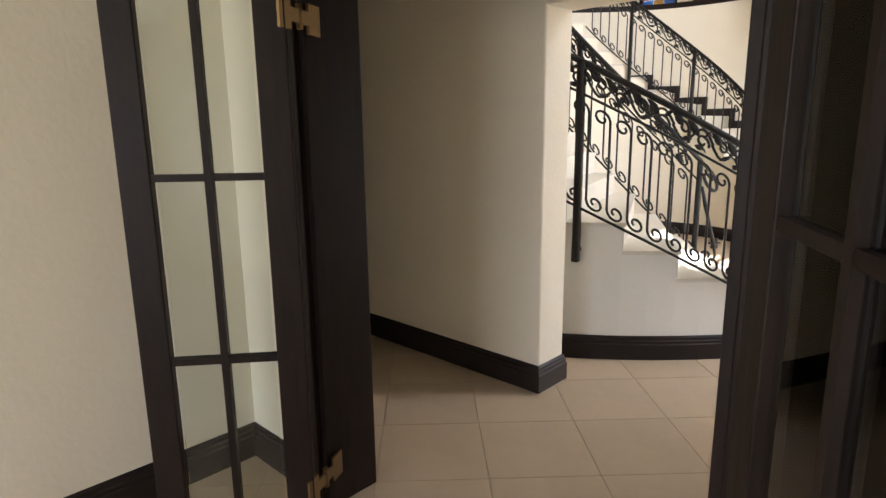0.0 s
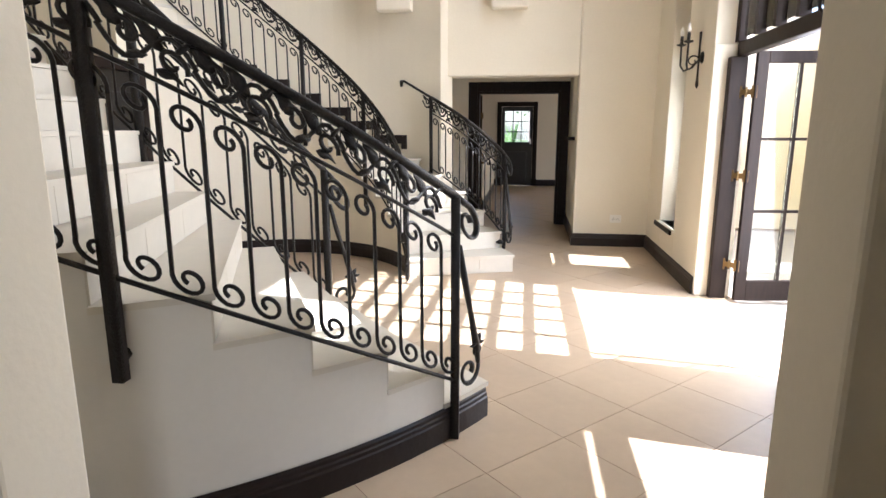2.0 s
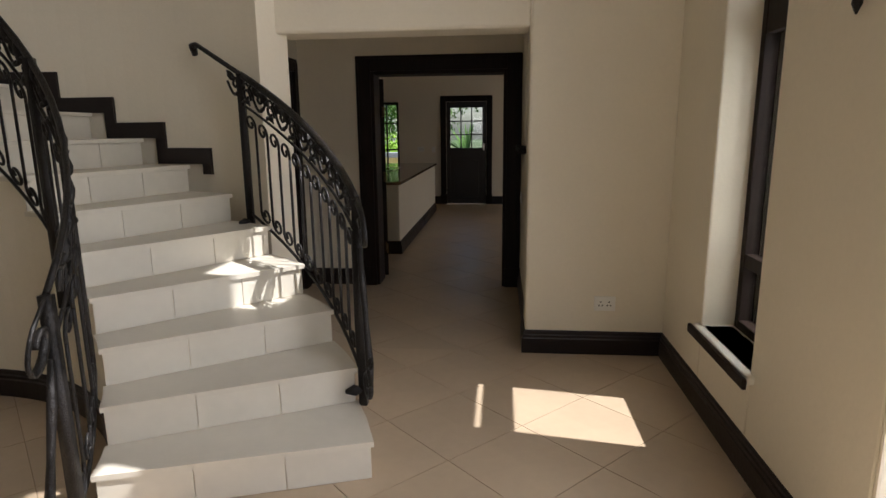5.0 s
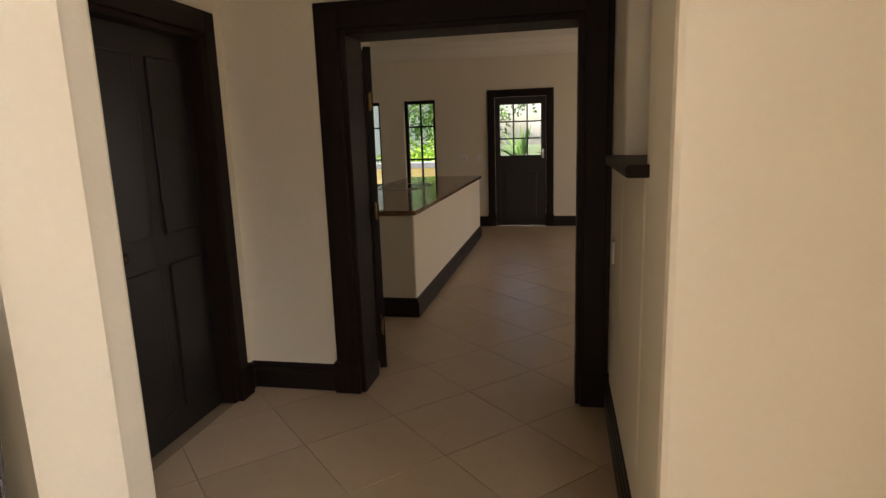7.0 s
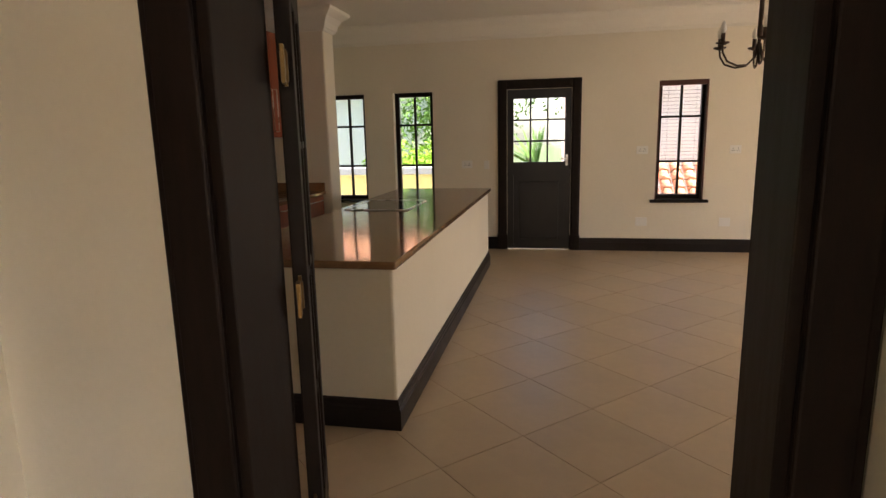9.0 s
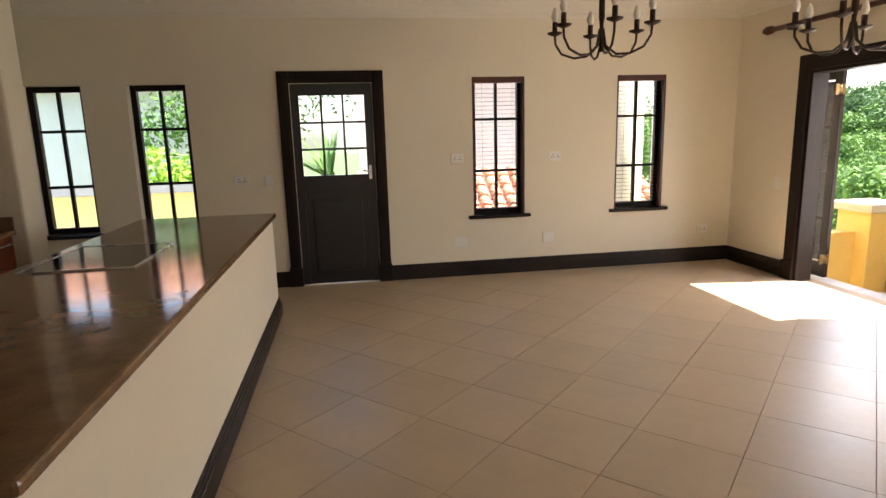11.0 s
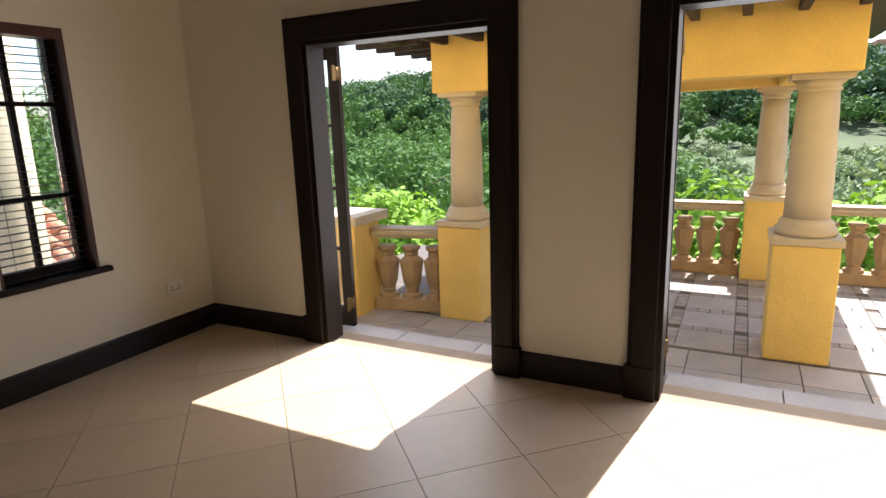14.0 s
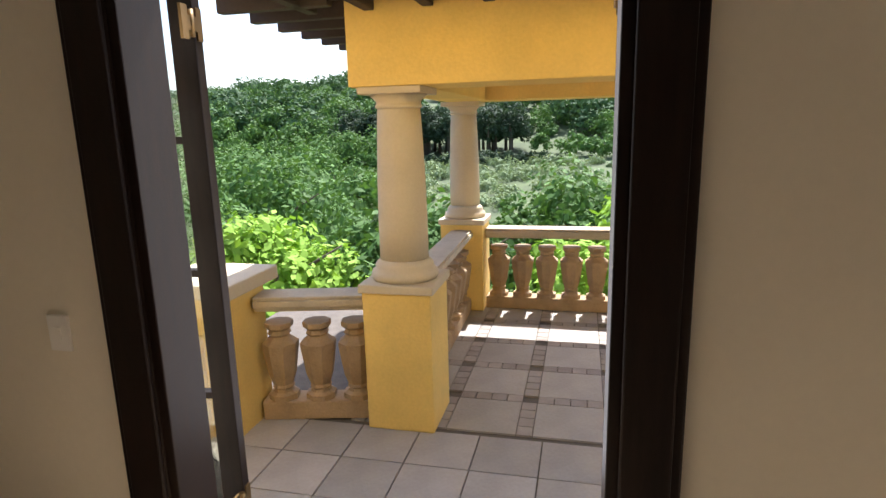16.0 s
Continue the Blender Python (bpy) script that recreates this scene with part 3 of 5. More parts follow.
for i, (a, b) in enumerate(WINS):
    zt = 2.08 if i < 2 else 2.11
    w = thing("window_%d" % (i + 1), "narrow dark-framed casement window with six panes", "window", "dining room windows", "structure")
    frame_parts(w, "x", a, b, NY + 0.10, NY + 0.17, 0.66, zt, 0.055)
    h = zt - 0.055 - 0.715
    glazing(w, "x", a + 0.055, b - 0.055, NY + 0.135, 0.715, zt - 0.055, 2, 3, splits=[0.715, 0.715 + h * 0.31, 0.715 + h * 0.72, zt - 0.055])
    part("window_sill", Shape().box(a - 0.06, b + 0.06, NY - 0.05, NY + 0.10, 0.625, 0.66), WOOD, w, "dark wooden sill board", 0.008)
    if i > 1:
        part("window_head", Shape().box(a, b, NY + 0.005, NY + 0.1, zt - 0.06, zt), RODM, w, "reddish wooden blind pelmet")
        for x0, x1 in ((a, a + 0.018), (b - 0.018, b)):
            part("reveal_lining", Shape().box(x0, x1, NY + 0.002, NY + 0.1, 0.66, zt - 0.06), RODM, w)
        bl = thing("venetian_blind", "dark venetian blind with open slats in the window", "blind", "venetian blinds")
        sl = Shape().box(-(b - a) / 2 + 0.03, (b - a) / 2 - 0.03, -0.02, 0.02, -0.0012, 0.0012).mesh("slat")
        sl.materials.append(WOOD)
        for q in range(30):
            o = part("slat", sl, WOOD, bl)
            o.location = ((a + b) / 2, NY + 0.062, 0.73 + q * 0.0435)
        for x in (a + 0.12, b - 0.12):
            part("cord", Shape().tube([(x, NY + 0.062, 0.7), (x, NY + 0.062, zt - 0.06)], 0.0015, 4), WOOD, bl)

# back door
d = thing("door_1", "dark panelled back door with a nine-pane glazed top", "door", "", "structure")
for q in ((-1.15, -1.035, 0, 2.185), (-0.215, -0.10, 0, 2.185), (-1.035, -0.215, 2.07, 2.185)):
    part("door_frame", Shape().box(q[0], q[1], NY - 0.028, NY + 0.02, q[2], q[3]), WOOD, d, "", 0.006)
    part("frame_moulding", Shape().box(q[0] + 0.02, q[1] - 0.02, NY - 0.04, NY - 0.027, q[2] + (0.02 if q[2] else 0), q[3] - 0.02), WOOD, d, "", 0.005)
for x in (-1.16, -0.225):
    part("plinth_block", Shape().box(x, x + 0.135, NY - 0.046, NY, 0, 0.2), WOOD, d, "", 0.005)
part("door_leaf", Shape().box(-1.03, -0.95, NY, NY + 0.05, 0.01, 2.065).box(-0.30, -0.22, NY, NY + 0.05, 0.01, 2.065).box(-0.95, -0.30, NY, NY + 0.05, 1.95, 2.065).box(-0.95, -0.30, NY, NY + 0.05, 0.98, 1.15).box(-0.95, -0.30, NY + 0.015, NY + 0.04, 0.01, 0.98), DOORDK, d)
part("panel", Shape().box(-0.88, -0.37, NY + 0.005, NY + 0.02, 0.14, 0.9), DOORDK, d, "", 0.012)
glazing(d, "x", -0.95, -0.30, NY + 0.025, 1.15, 1.95, 3, 3, 0.022, DOORDK)
part("lock_plate", Shape().box(-0.285, -0.255, NY - 0.006, NY, 1.10, 1.24), STEEL, d, "steel lock plate")
part("door_handle", Shape().tube([(-0.27, NY, 1.19), (-0.27, NY - 0.05, 1.19), (-0.35, NY - 0.055, 1.19)], 0.008, 7), STEEL, d, "steel lever handle")


def opening_frame(name, label, axis, a0, a1, face, side, depth, top, w=0.13, plinth=True):
    """Moulded casing round an opening: face is the wall plane, side the way into the room."""
    g = thing(name, label, "door frame", "", "structure")
    f = lambda d0, d1: sorted((face + side * d0, face + side * d1))
    for u0, u1, z0, z1 in ((a0 - w, a0, 0, top + w), (a1, a1 + w, 0, top + w), (a0, a1, top, top + w)):
        lo, hi = f(0.0, 0.03)
        part("casing", box_at(axis, u0, u1, lo, hi, z0, z1), WOOD, g, "", 0.006)
        lo, hi = f(0.029, 0.045)
        part("casing_moulding", box_at(axis, u0 + 0.025 if z0 == 0 and u0 < a0 else u0, u1 - 0.025 if z0 == 0 and u0 >= a1 else u1, lo, hi, z0 + (0 if z0 == 0 else 0.0), z1 - 0.025), WOOD, g, "", 0.006)
    lo, hi = sorted((face + side * 0.02, face - side * depth))
    for u0, u1, z0, z1 in ((a0 - 0.002, a0 + 0.03, 0, top), (a1 - 0.03, a1 + 0.002, 0, top), (a0 + 0.03, a1 - 0.03, top - 0.03, top + 0.002)):
        part("jamb", box_at(axis, u0, u1, lo, hi, z0, z1), WOOD, g, "", 0.004)
    if plinth:
        for u in (a0 - w - 0.012, a1 - 0.004):
            lo, hi = f(0.0, 0.052)
            part("plinth_block", box_at(axis, u, u + w + 0.016, lo, hi, 0, 0.19), WOOD, g, "", 0.005)
    return g


opening_frame("door_frame_hall", "dark moulded timber frame of the dining room doorway", "x", -1.15, 0.125, 11.56, -1, 0.24, 2.06, 0.14)
opening_frame("door_frame_dining", "dark moulded timber frame of the dining room doorway", "x", -1.15, 0.125, 11.785, 1, 0.0, 2.06, 0.14)
opening_frame("door_frame_vestibule", "dark moulded frame round a closed dark door", "y", 10.52, 11.33, -1.85, 1, 0.2, 2.05, 0.12)
opening_frame("door_frame_terrace", "dark moulded timber frame of the narrow terrace doorway", "y", 15.65, 16.95, EX, -1, 0.155, 2.03, 0.145)
opening_frame("door_frame_terrace_south", "dark moulded timber frame of the second terrace doorway", "y", 13.46, 14.74, EX, -1, 0.155, 2.03, 0.145)
opening_frame("door_frame_lobby", "dark timber frame of the folding lobby doors", "x", -1.61, -0.10, 1.76, -1, 0.22, 2.15, 0.10, False)
opening_frame("door_frame_lobby_inner", "dark timber frame of the folding lobby doors", "x", -1.61, -0.10, 1.97, 1, 0.0, 2.15, 0.10, False)
vd = thing("door_2", "closed near-black panelled door in the vestibule", "door", "", "structure")
part("door_leaf", Shape().box(-1.96, -1.91, 10.55, 11.30, 0.01, 2.03), DOORDK, vd)
for y0, y1 in ((10.62, 10.88), (10.97, 11.23)):
    for z0, z1 in ((0.15, 0.9), (1.05, 1.9)):
        part("panel", Shape().box(-1.912, -1.898, y0, y1, z0, z1), DOORDK, vd, "", 0.01)
part("door_knob", Shape().lathe([(0.008, 0), (0.008, 0.03), (0.025, 0.04), (0.028, 0.055), (0.012, 0.07)], (0, 0, 0), 12), BRONZE, vd, "dark iron knob").matrix_local = pose(-1.91, 10.62, 1.0, 0, 90, 0)
# closed dark door under the landing, seen across the well
ud = thing("door_3", "dark door in the curved wall under the landing", "door", "", "structure")
part("door_leaf", Shape().prism([(CX - 1.47, CY - 0.45), (CX - 1.42, CY - 0.45), (CX - 1.42, CY + 0.45), (CX - 1.47, CY + 0.45)], 0, 2.05), DOORDK, ud)
for y0 in (-0.37, 0.04):
    part("panel", Shape().box(CX - 1.422, CX - 1.405, CY + y0, CY + y0 + 0.33, 0.2, 1.85), DOORDK, ud, "", 0.01)
for y0 in (-0.55, 0.45):
    part("door_frame", Shape().box(CX - 1.49, CX - 1.36, CY + y0, CY + y0 + 0.1, 0, 2.15), WOOD, ud, "", 0.006)
part("door_frame", Shape().box(CX - 1.49, CX - 1.36, CY - 0.45, CY + 0.45, 2.05, 2.15), WOOD, ud, "", 0.006)


def door_leaf(name, label, group, w, h, nx, nz, m, hinges=None, stile=0.11, kick=0.2, levels=None):
    """A glazed leaf hinged at its local origin, running along local +x."""
    L = thing(name, label, "door", group, "", m)
    part("stile", Shape().box(0, stile, -0.022, 0.022, 0.01, h), WOOD, L, "", 0.004)
    part("stile", Shape().box(w - stile, w, -0.022, 0.022, 0.01, h), WOOD, L, "", 0.004)
    part("top_rail", Shape().box(stile, w - stile, -0.022, 0.022, h - stile, h), WOOD, L, "", 0.004)
    part("bottom_rail", Shape().box(stile, w - stile, -0.022, 0.022, 0.01, kick), WOOD, L, "", 0.004)
    glazing(L, "x", stile, w - stile, 0.0, kick, h - stile, nx, nz, 0.024)
    if hinges:
        hx, hy = hinges
        for z in levels or (0.32, h * 0.52, h - 0.32):
            k = Shape()
            n = Vector((-hy, hx)).normalized() * 0.005
            for t0, t1, e in ((-0.25, 0.15, 0.05), (0.15, 0.8, 0.022), (0.8, 1.25, 0.05)):
                k.prism([(hx * t0 - n.x, hy * t0 - n.y), (hx * t1 - n.x, hy * t1 - n.y), (hx * t1 + n.x, hy * t1 + n.y), (hx * t0 + n.x, hy * t0 + n.y)], z - e, z + e)
            k.tube([(hx * 0.5, hy * 0.5, z - 0.04), (hx * 0.5, hy * 0.5, z + 0.04)], 0.011, 8)
            part("hinge", k, BRASS, L, "large brass parliament hinge")
    return L


door_leaf("glazed_door_leaf", "open dark-framed glazed door leaf with brass hinges", "entrance doors", 0.72, 2.11, 2, 3, pose(1.46, 7.43, 0, 0, 0, 6), (-0.08, 0.09), 0.095, 0.19)
door_leaf("glazed_door_leaf", "open dark-framed glazed door leaf with brass hinges", "entrance doors", 0.72, 2.11, 2, 3, pose(1.46, 5.79, 0, 0, 0, -8), (-0.08, -0.09), 0.095, 0.19)
door_leaf("folding_door_leaf", "open dark folding door leaf with glass panes", "lobby doors", 0.56, 2.12, 2, 3, pose(-1.48, 1.61, 0, 0, 0, 230), (-0.07, -0.15), 0.10, 0.10, (0.2, 1.9))
door_leaf("folding_door_leaf", "open dark folding door leaf with glass panes", "lobby doors", 0.72, 2.12, 2, 3, pose(-0.05, 1.66, 0, 0, 0, -58), None, 0.11, 0.10)
door_leaf("folding_door_leaf", "dark folding door leaf folded back beside the doorway", "dining doors", 0.62, 2.02, 2, 4, pose(-1.12, 11.90, 0, 0, 0, 112), (-0.09, 0.0))
for yy, turn, side in ((16.93, 93, -1), (15.67, -93, 1), (14.72, 93, -1), (13.48, -93, 1)):
    door_leaf("terrace_door_leaf", "dark glazed terrace door leaf folded back outside", "terrace doors", 0.62, 2.03, 2, 4, pose(4.19, yy, 0, 0, 0, turn), (0.0, -side * 0.07), 0.085, 0.16, (0.2, 1.85))

# entrance frame, arched window above it and the two tall side lights
ef = thing("entrance_frame", "dark timber entrance frame with an arched gridded window above", "door frame", "", "structure")
for y0, y1 in ((5.64, 5.72), (7.50, 7.58)):
    part("jamb", Shape().box(1.28, 1.42, y0, y1, 0, 2.08), WOOD, ef, "", 0.01)
part("transom", Shape().box(1.35, 1.44, 5.642, 7.578, 2.085, 2.20), WOOD, ef, "", 0.012)
for y0, y1 in ((5.62, 5.70), (7.52, 7.6)):
    part("arch_jamb", Shape().box(1.33, 1.40, y0, y1, 2.20, 4.86), WOOD, ef, "", 0.006)
glazing(ef, "y", 5.70, 7.52, 1.365, 2.20, 5.85, 5, 9, 0.05, splits=[2.2 + 0.43 * i for i in range(9)] + [5.85], deep=0.035)
arch = Shape()
ay = [5.62 + 1.98 * i / 18 for i in range(19)]
az = lambda y: 4.86 + math.sqrt(max(0.99 ** 2 - (y - 6.61) ** 2, 0))
for p, q in zip(ay, ay[1:]):
    k = len(arch.v)
    arch.v += [(x, y, z) for x in (1.175, 1.475) for y, z in ((p, az(p)), (q, az(q)), (q, 5.89), (p, 5.89))]
    arch.f += [[k, k + 1, k + 2, k + 3], [k + 4, k + 7, k + 6, k + 5], [k, k + 4, k + 5, k + 1]]
    arch.smooth += [False] * 3
structure("wall_arch", arch, WALL, "cream plastered arch head over the entrance window", "wall")
iy = [6.61 + 0.85 * math.cos(math.pi * i / 18) for i in range(19)]
part("arch_bar", Shape().tube([(1.365, y, 4.86 + math.sqrt(max(0.85 ** 2 - (y - 6.61) ** 2, 0))) for y in iy], 0.03, 6), WOOD, ef)
part("arch_frame", Shape().tube([(1.365, y, az(y) - 0.02) for y in ay], 0.04, 6), WOOD, ef)
for i, (y0, y1, z0, z1) in enumerate((W1, W2)):
    w = thing("window_%d" % (5 + i), "tall narrow dark-framed side window beside the entrance", "window", "entrance side windows", "structure")
    frame_parts(w, "y", y0, y1, 1.34, 1.42, z0, z1, 0.05)
    # solid board added to stop the sun above the top pane, instead of an overhang
    part("sun_block_panel", Shape().box(1.36, 1.40, y0 + 0.05, y1 - 0.05, 2.26, z1 - 0.05), WOOD, w, "dark solid panel added to block sun above the top pane")
    part("transom", Shape().box(1.345, 1.415, y0 + 0.05, y1 - 0.05, 0.80, 0.87), WOOD, w)
    part("transom", Shape().box(1.345, 1.415, y0 + 0.05, y1 - 0.05, 1.96, 2.13), WOOD, w)
    pane_part("y", y0 + 0.05, y1 - 0.05, 1.38, z0 + 0.05, 0.80, w)
    pane_part("y", y0 + 0.05, y1 - 0.05, 1.38, 0.87, 1.96, w)
    pane_part("y", y0 + 0.05, y1 - 0.05, 1.38, 2.13, 2.26, w)
    part("window_sill", Shape().box(1.135, 1.34, y0 - 0.05, y1 + 0.05, 0.42, 0.46), WHITE, w, "white plastered sill with a dark edge", 0.01)
    part("sill_edge", Shape().box(1.115, 1.136, y0 - 0.06, y1 + 0.06, 0.405, 0.455), WOOD, w, "", 0.006)
for i, (y0, y1, z0, z1) in enumerate((U1, U2)):
    w = thing("window_%d" % (8 + i), "small dark-framed window high in the hall wall", "window", "high hall windows", "structure")
    frame_parts(w, "y", y0, y1, 1.34, 1.42, z0, z1, 0.05)
    pane_part("y", y0 + 0.05, y1 - 0.05, 1.38, z0 + 0.05, z1 - 0.05, w)
w = thing("window_7", "small dark-framed window in a deep plastered recess", "window", "", "structure")
frame_parts(w, "y", 10.36, 11.03, 0.43, 0.51, 1.38, 2.3, 0.06)
glazing(w, "y", 10.42, 10.97, 0.47, 1.45, 2.24, 2, 2)
part("window_sill", Shape().box(0.20, 0.43, 10.28, 11.10, 1.34, 1.38), WOOD, w, "dark wooden sill board", 0.01)
structure("niche_ledge", Shape().box(0.28, 1.18, 3.13, 3.40, 1.30, 1.342), WOOD, "dark moulded ledge of a wall niche", "ledge", bevel=0.01)


# ---- wall fittings ----
def plate(label, category, axis, a, z, face, side, w=0.09, h=0.09, holes=0, group="wall plates"):
    """A socket, switch or blank plate on a wall."""
    p = thing("wall_" + category.replace(" ", "_"), label, category, group)
    lo, hi = sorted((face, face + side * 0.012))
    part("plate", box_at(axis, a - w / 2, a + w / 2, lo, hi, z - h / 2, z + h / 2), PLASTIC, p, "", 0.004)
    lo, hi = sorted((face + side * 0.012, face + side * 0.016))
    if holes:
        for k in range(holes):
            off = (k - (holes - 1) / 2) * 0.055
            for dx, dz in ((-0.011, -0.012), (0.011, -0.012), (0, 0.012)):
                lo2, hi2 = sorted((face + side * 0.0121, face + side * 0.013))
                part("pin_hole", box_at(axis, a + off + dx - 0.004, a + off + dx + 0.004, lo2, hi2, z + dz - 0.005, z + dz + 0.005), HOLE, p)
    elif category == "switch":
        part("rocker", box_at(axis, a - 0.012, a + 0.012, lo, hi, z - 0.02, z + 0.02), PLASTIC, p)
    return p


plate("white double wall socket on cream plaster", "socket", "x", -1.56, 1.13, NY, -1, 0.14, 0.1, 2)
plate("white wall light switch on cream plaster", "switch", "x", -1.30, 1.12, NY, -1, 0.07, 0.11)
plate("white double wall socket on cream plaster", "socket", "x", 0.65, 1.28, NY, -1, 0.14, 0.1, 2)
plate("white double wall socket on cream plaster", "socket", "x", 1.73, 1.27, NY, -1, 0.13, 0.1, 2)
plate("blank white wall plate low on cream plaster", "blank plate", "x", 0.67, 0.38, NY, -1, 0.14, 0.11)
plate("blank white wall plate low on cream plaster", "blank plate", "x", 1.66, 0.38, NY, -1, 0.13, 0.11)
plate("white wall socket low beside the corner", "socket", "x", 3.52, 0.38, NY, -1, 0.13, 0.1, 2)
plate("white wall light switch beside the terrace door", "switch", "y", 17.28, 0.94, EX, -1, 0.075, 0.115)
plate("white double wall socket above the skirting", "socket", "x", 0.78, 0.36, 9.82, -1, 0.14, 0.1, 2)
plate("white wall light switch in the vestibule", "switch", "y", 11.36, 0.9, 0.27, -1, 0.07, 0.11)
for yy in (15.55, 16.0):
    plate("white wall socket above the kitchen worktop", "socket", "y", yy, 1.16, -3.9, 1, 0.13, 0.1, 2)


def sconce(m):
    s = thing("wall_sconce", "black iron wall sconce with two candle lamps", "wall lamp", "hall sconces", "", m)
    part("back_plate", Shape().lathe([(0.05, -0.006), (0.055, 0.0), (0.045, 0.012), (0.02, 0.02)], (0, 0, 0), 14), IRON, s).matrix_local = pose(0, 0, 0, 90, 0, 0)
    part("spine", Shape().tube([(0, -0.03, -0.27), (0, -0.03, -0.24), (0, -0.03, -0.16), (0, -0.03, 0.1), (0, -0.03, 0.22)], [0.003, 0.016, 0.009, 0.009, 0.012], 7), IRON, s)
    for sx in (-1, 1):
        part("arm", Shape().tube([(0, -0.03, -0.02), (0.02 * sx, -0.09, -0.09), (0.06 * sx, -0.14, -0.11), (0.11 * sx, -0.16, -0.06), (0.12 * sx, -0.16, 0.02), (0.12 * sx, -0.16, 0.12)], 0.009, 7), IRON, s)
        part("drip_cup", Shape().lathe([(0.01, 0.11), (0.04, 0.12), (0.042, 0.13), (0.014, 0.135)], (0.12 * sx, -0.16, 0), 12), IRON, s)
        part("candle_tube", Shape().lathe([(0.014, 0.135), (0.014, 0.2)], (0.12 * sx, -0.16, 0), 10), IRON, s)
        part("bulb", Shape().lathe([(0.01, 0.2), (0.018, 0.22), (0.018, 0.24), (0.009, 0.27), (0.002, 0.285)], (0.12 * sx, -0.16, 0), 10), BULB, s, "frosted candle bulb")
    part("curl", Shape().tube([(0.0, -0.03 - p[0], p[1] - 0.03) for p in spiral(0.05, 0, 0.055, 180, -220, 0.3, 16)], 0.006, 6), IRON, s)
    return s


sc = sconce(pose(1.17, 7.93, 2.12, 0, 0, -90))
copy_thing(sc, pose(1.17, 5.28, 2.12, 0, 0, -90))


def chandelier(m, drop):
    c = thing("chandelier", "brown iron chandelier with six candle bulbs", "chandelier", "dining chandeliers", "", m)
    part("stem", Shape().tube([(0, 0, 0.02), (0, 0, 0.2), (0, 0, 0.24), (0, 0, drop)], [0.012, 0.014, 0.022, 0.014], 8), BRONZE, c)
    part("ceiling_rose", Shape().lathe([(0.05, drop - 0.04), (0.06, drop - 0.01), (0.06, drop)], (0, 0, 0), 14), BRONZE, c)
    for k in range(6):
        a = radians(60 * k + 20)
        ca, sa_ = math.cos(a), math.sin(a)
        pts = [(0.012, 0.17), (0.03, 0.06), (0.10, 0.0), (0.19, -0.005), (0.28, 0.03), (0.325, 0.10), (0.33, 0.16)]
        part("arm", Shape().tube([(r * ca, r * sa_, z) for r, z in pts], 0.0085, 7), BRONZE, c)
        cu = (0.33 * ca, 0.33 * sa_, 0)
        part("drip_cup", Shape().lathe([(0.012, 0.155), (0.05, 0.17), (0.054, 0.18), (0.016, 0.185)], cu, 14), BRONZE, c)
        part("candle_tube", Shape().lathe([(0.018, 0.185), (0.018, 0.25)], cu, 10), BRONZE, c)
        part("bulb", Shape().lathe([(0.012, 0.25), (0.024, 0.275), (0.025, 0.295), (0.014, 0.33), (0.002, 0.35)], cu, 10), BULB, c, "frosted candle bulb")
    return c


chandelier(pose(1.25, 15.8, 2.03), 0.90)
chandelier(pose(2.68, 15.27, 1.98, 0, 0, 17), 0.95)
rod = thing("curtain_rod", "reddish wooden curtain rod with turned finials", "curtain rod")
part("rod", Shape().tube([(EX - 0.09, 12.0, 2.47), (EX - 0.09, 17.42, 2.47)], 0.024, 10), RODM, rod)
part("finial", Shape().tube([(EX - 0.09, 17.4, 2.47), (EX - 0.09, 17.44, 2.47), (EX - 0.09, 17.5, 2.47), (EX - 0.09, 17.55, 2.47)], [0.022, 0.04, 0.044, 0.022], 10), RODM, rod)
for yy in (17.2, 15.1, 12.2):
    part("bracket", Shape().box(EX - 0.10, EX, yy - 0.015, yy + 0.015, 2.43, 2.455), RODM, rod)
sp = thing("spotlight_bar", "white ceiling bar with three small spotlights", "ceiling light")
part("bar", Shape().tube([(-1.35, 14.4, 2.86), (-0.85, 14.4, 2.86)], 0.012, 8).box(-1.14, -1.06, 14.36, 14.44, 2.86, 2.93), PLASTIC, sp)
for x in (-1.3, -1.1, -0.9):
    part("spot", Shape().lathe([(0.012, 0), (0.028, 0.02), (0.032, 0.07), (0.026, 0.075)], (0, 0, 0), 12), STEEL, sp, "small steel spotlight").matrix_local = pose(x, 14.4, 2.85, 145, 0, 20)
dl = thing("downlight", "small white recessed ceiling downlight", "ceiling light")
part("ring", Shape().lathe([(0.045, -0.006), (0.045, 0.0), (0.03, 0.0)], (0.3, 15.8, 2.93), 16), PLASTIC, dl)

# ---- kitchen ----
isl = thing("kitchen_peninsula", "plastered kitchen peninsula with dark skirting", "kitchen counter")
part("body", Shape().box(-2.20, -1.165, 13.03, 17.03, 0, 0.86), WALL, isl, "", 0.015)
part("plinth", Shape().sweep([(-o, z) for o, z in SK], [(-2.20, 13.03), (-1.165, 13.03), (-1.165, 17.03)]), SKIRT, isl, "dark moulded skirting")
wt = tagged(part("worktop", Shape().box(-2.24, -1.135, 12.99, 17.07, 0.862, 0.902), GRANITE, None, "", 0.012), "polished brown granite worktop on the peninsula", "worktop")
hob = thing("ceramic_hob", "black ceramic glass hob set in the granite", "hob")
part("glass", Shape().box(-2.14, -1.60, 15.0, 15.72, 0.902, 0.908), GLASSTOP, hob)
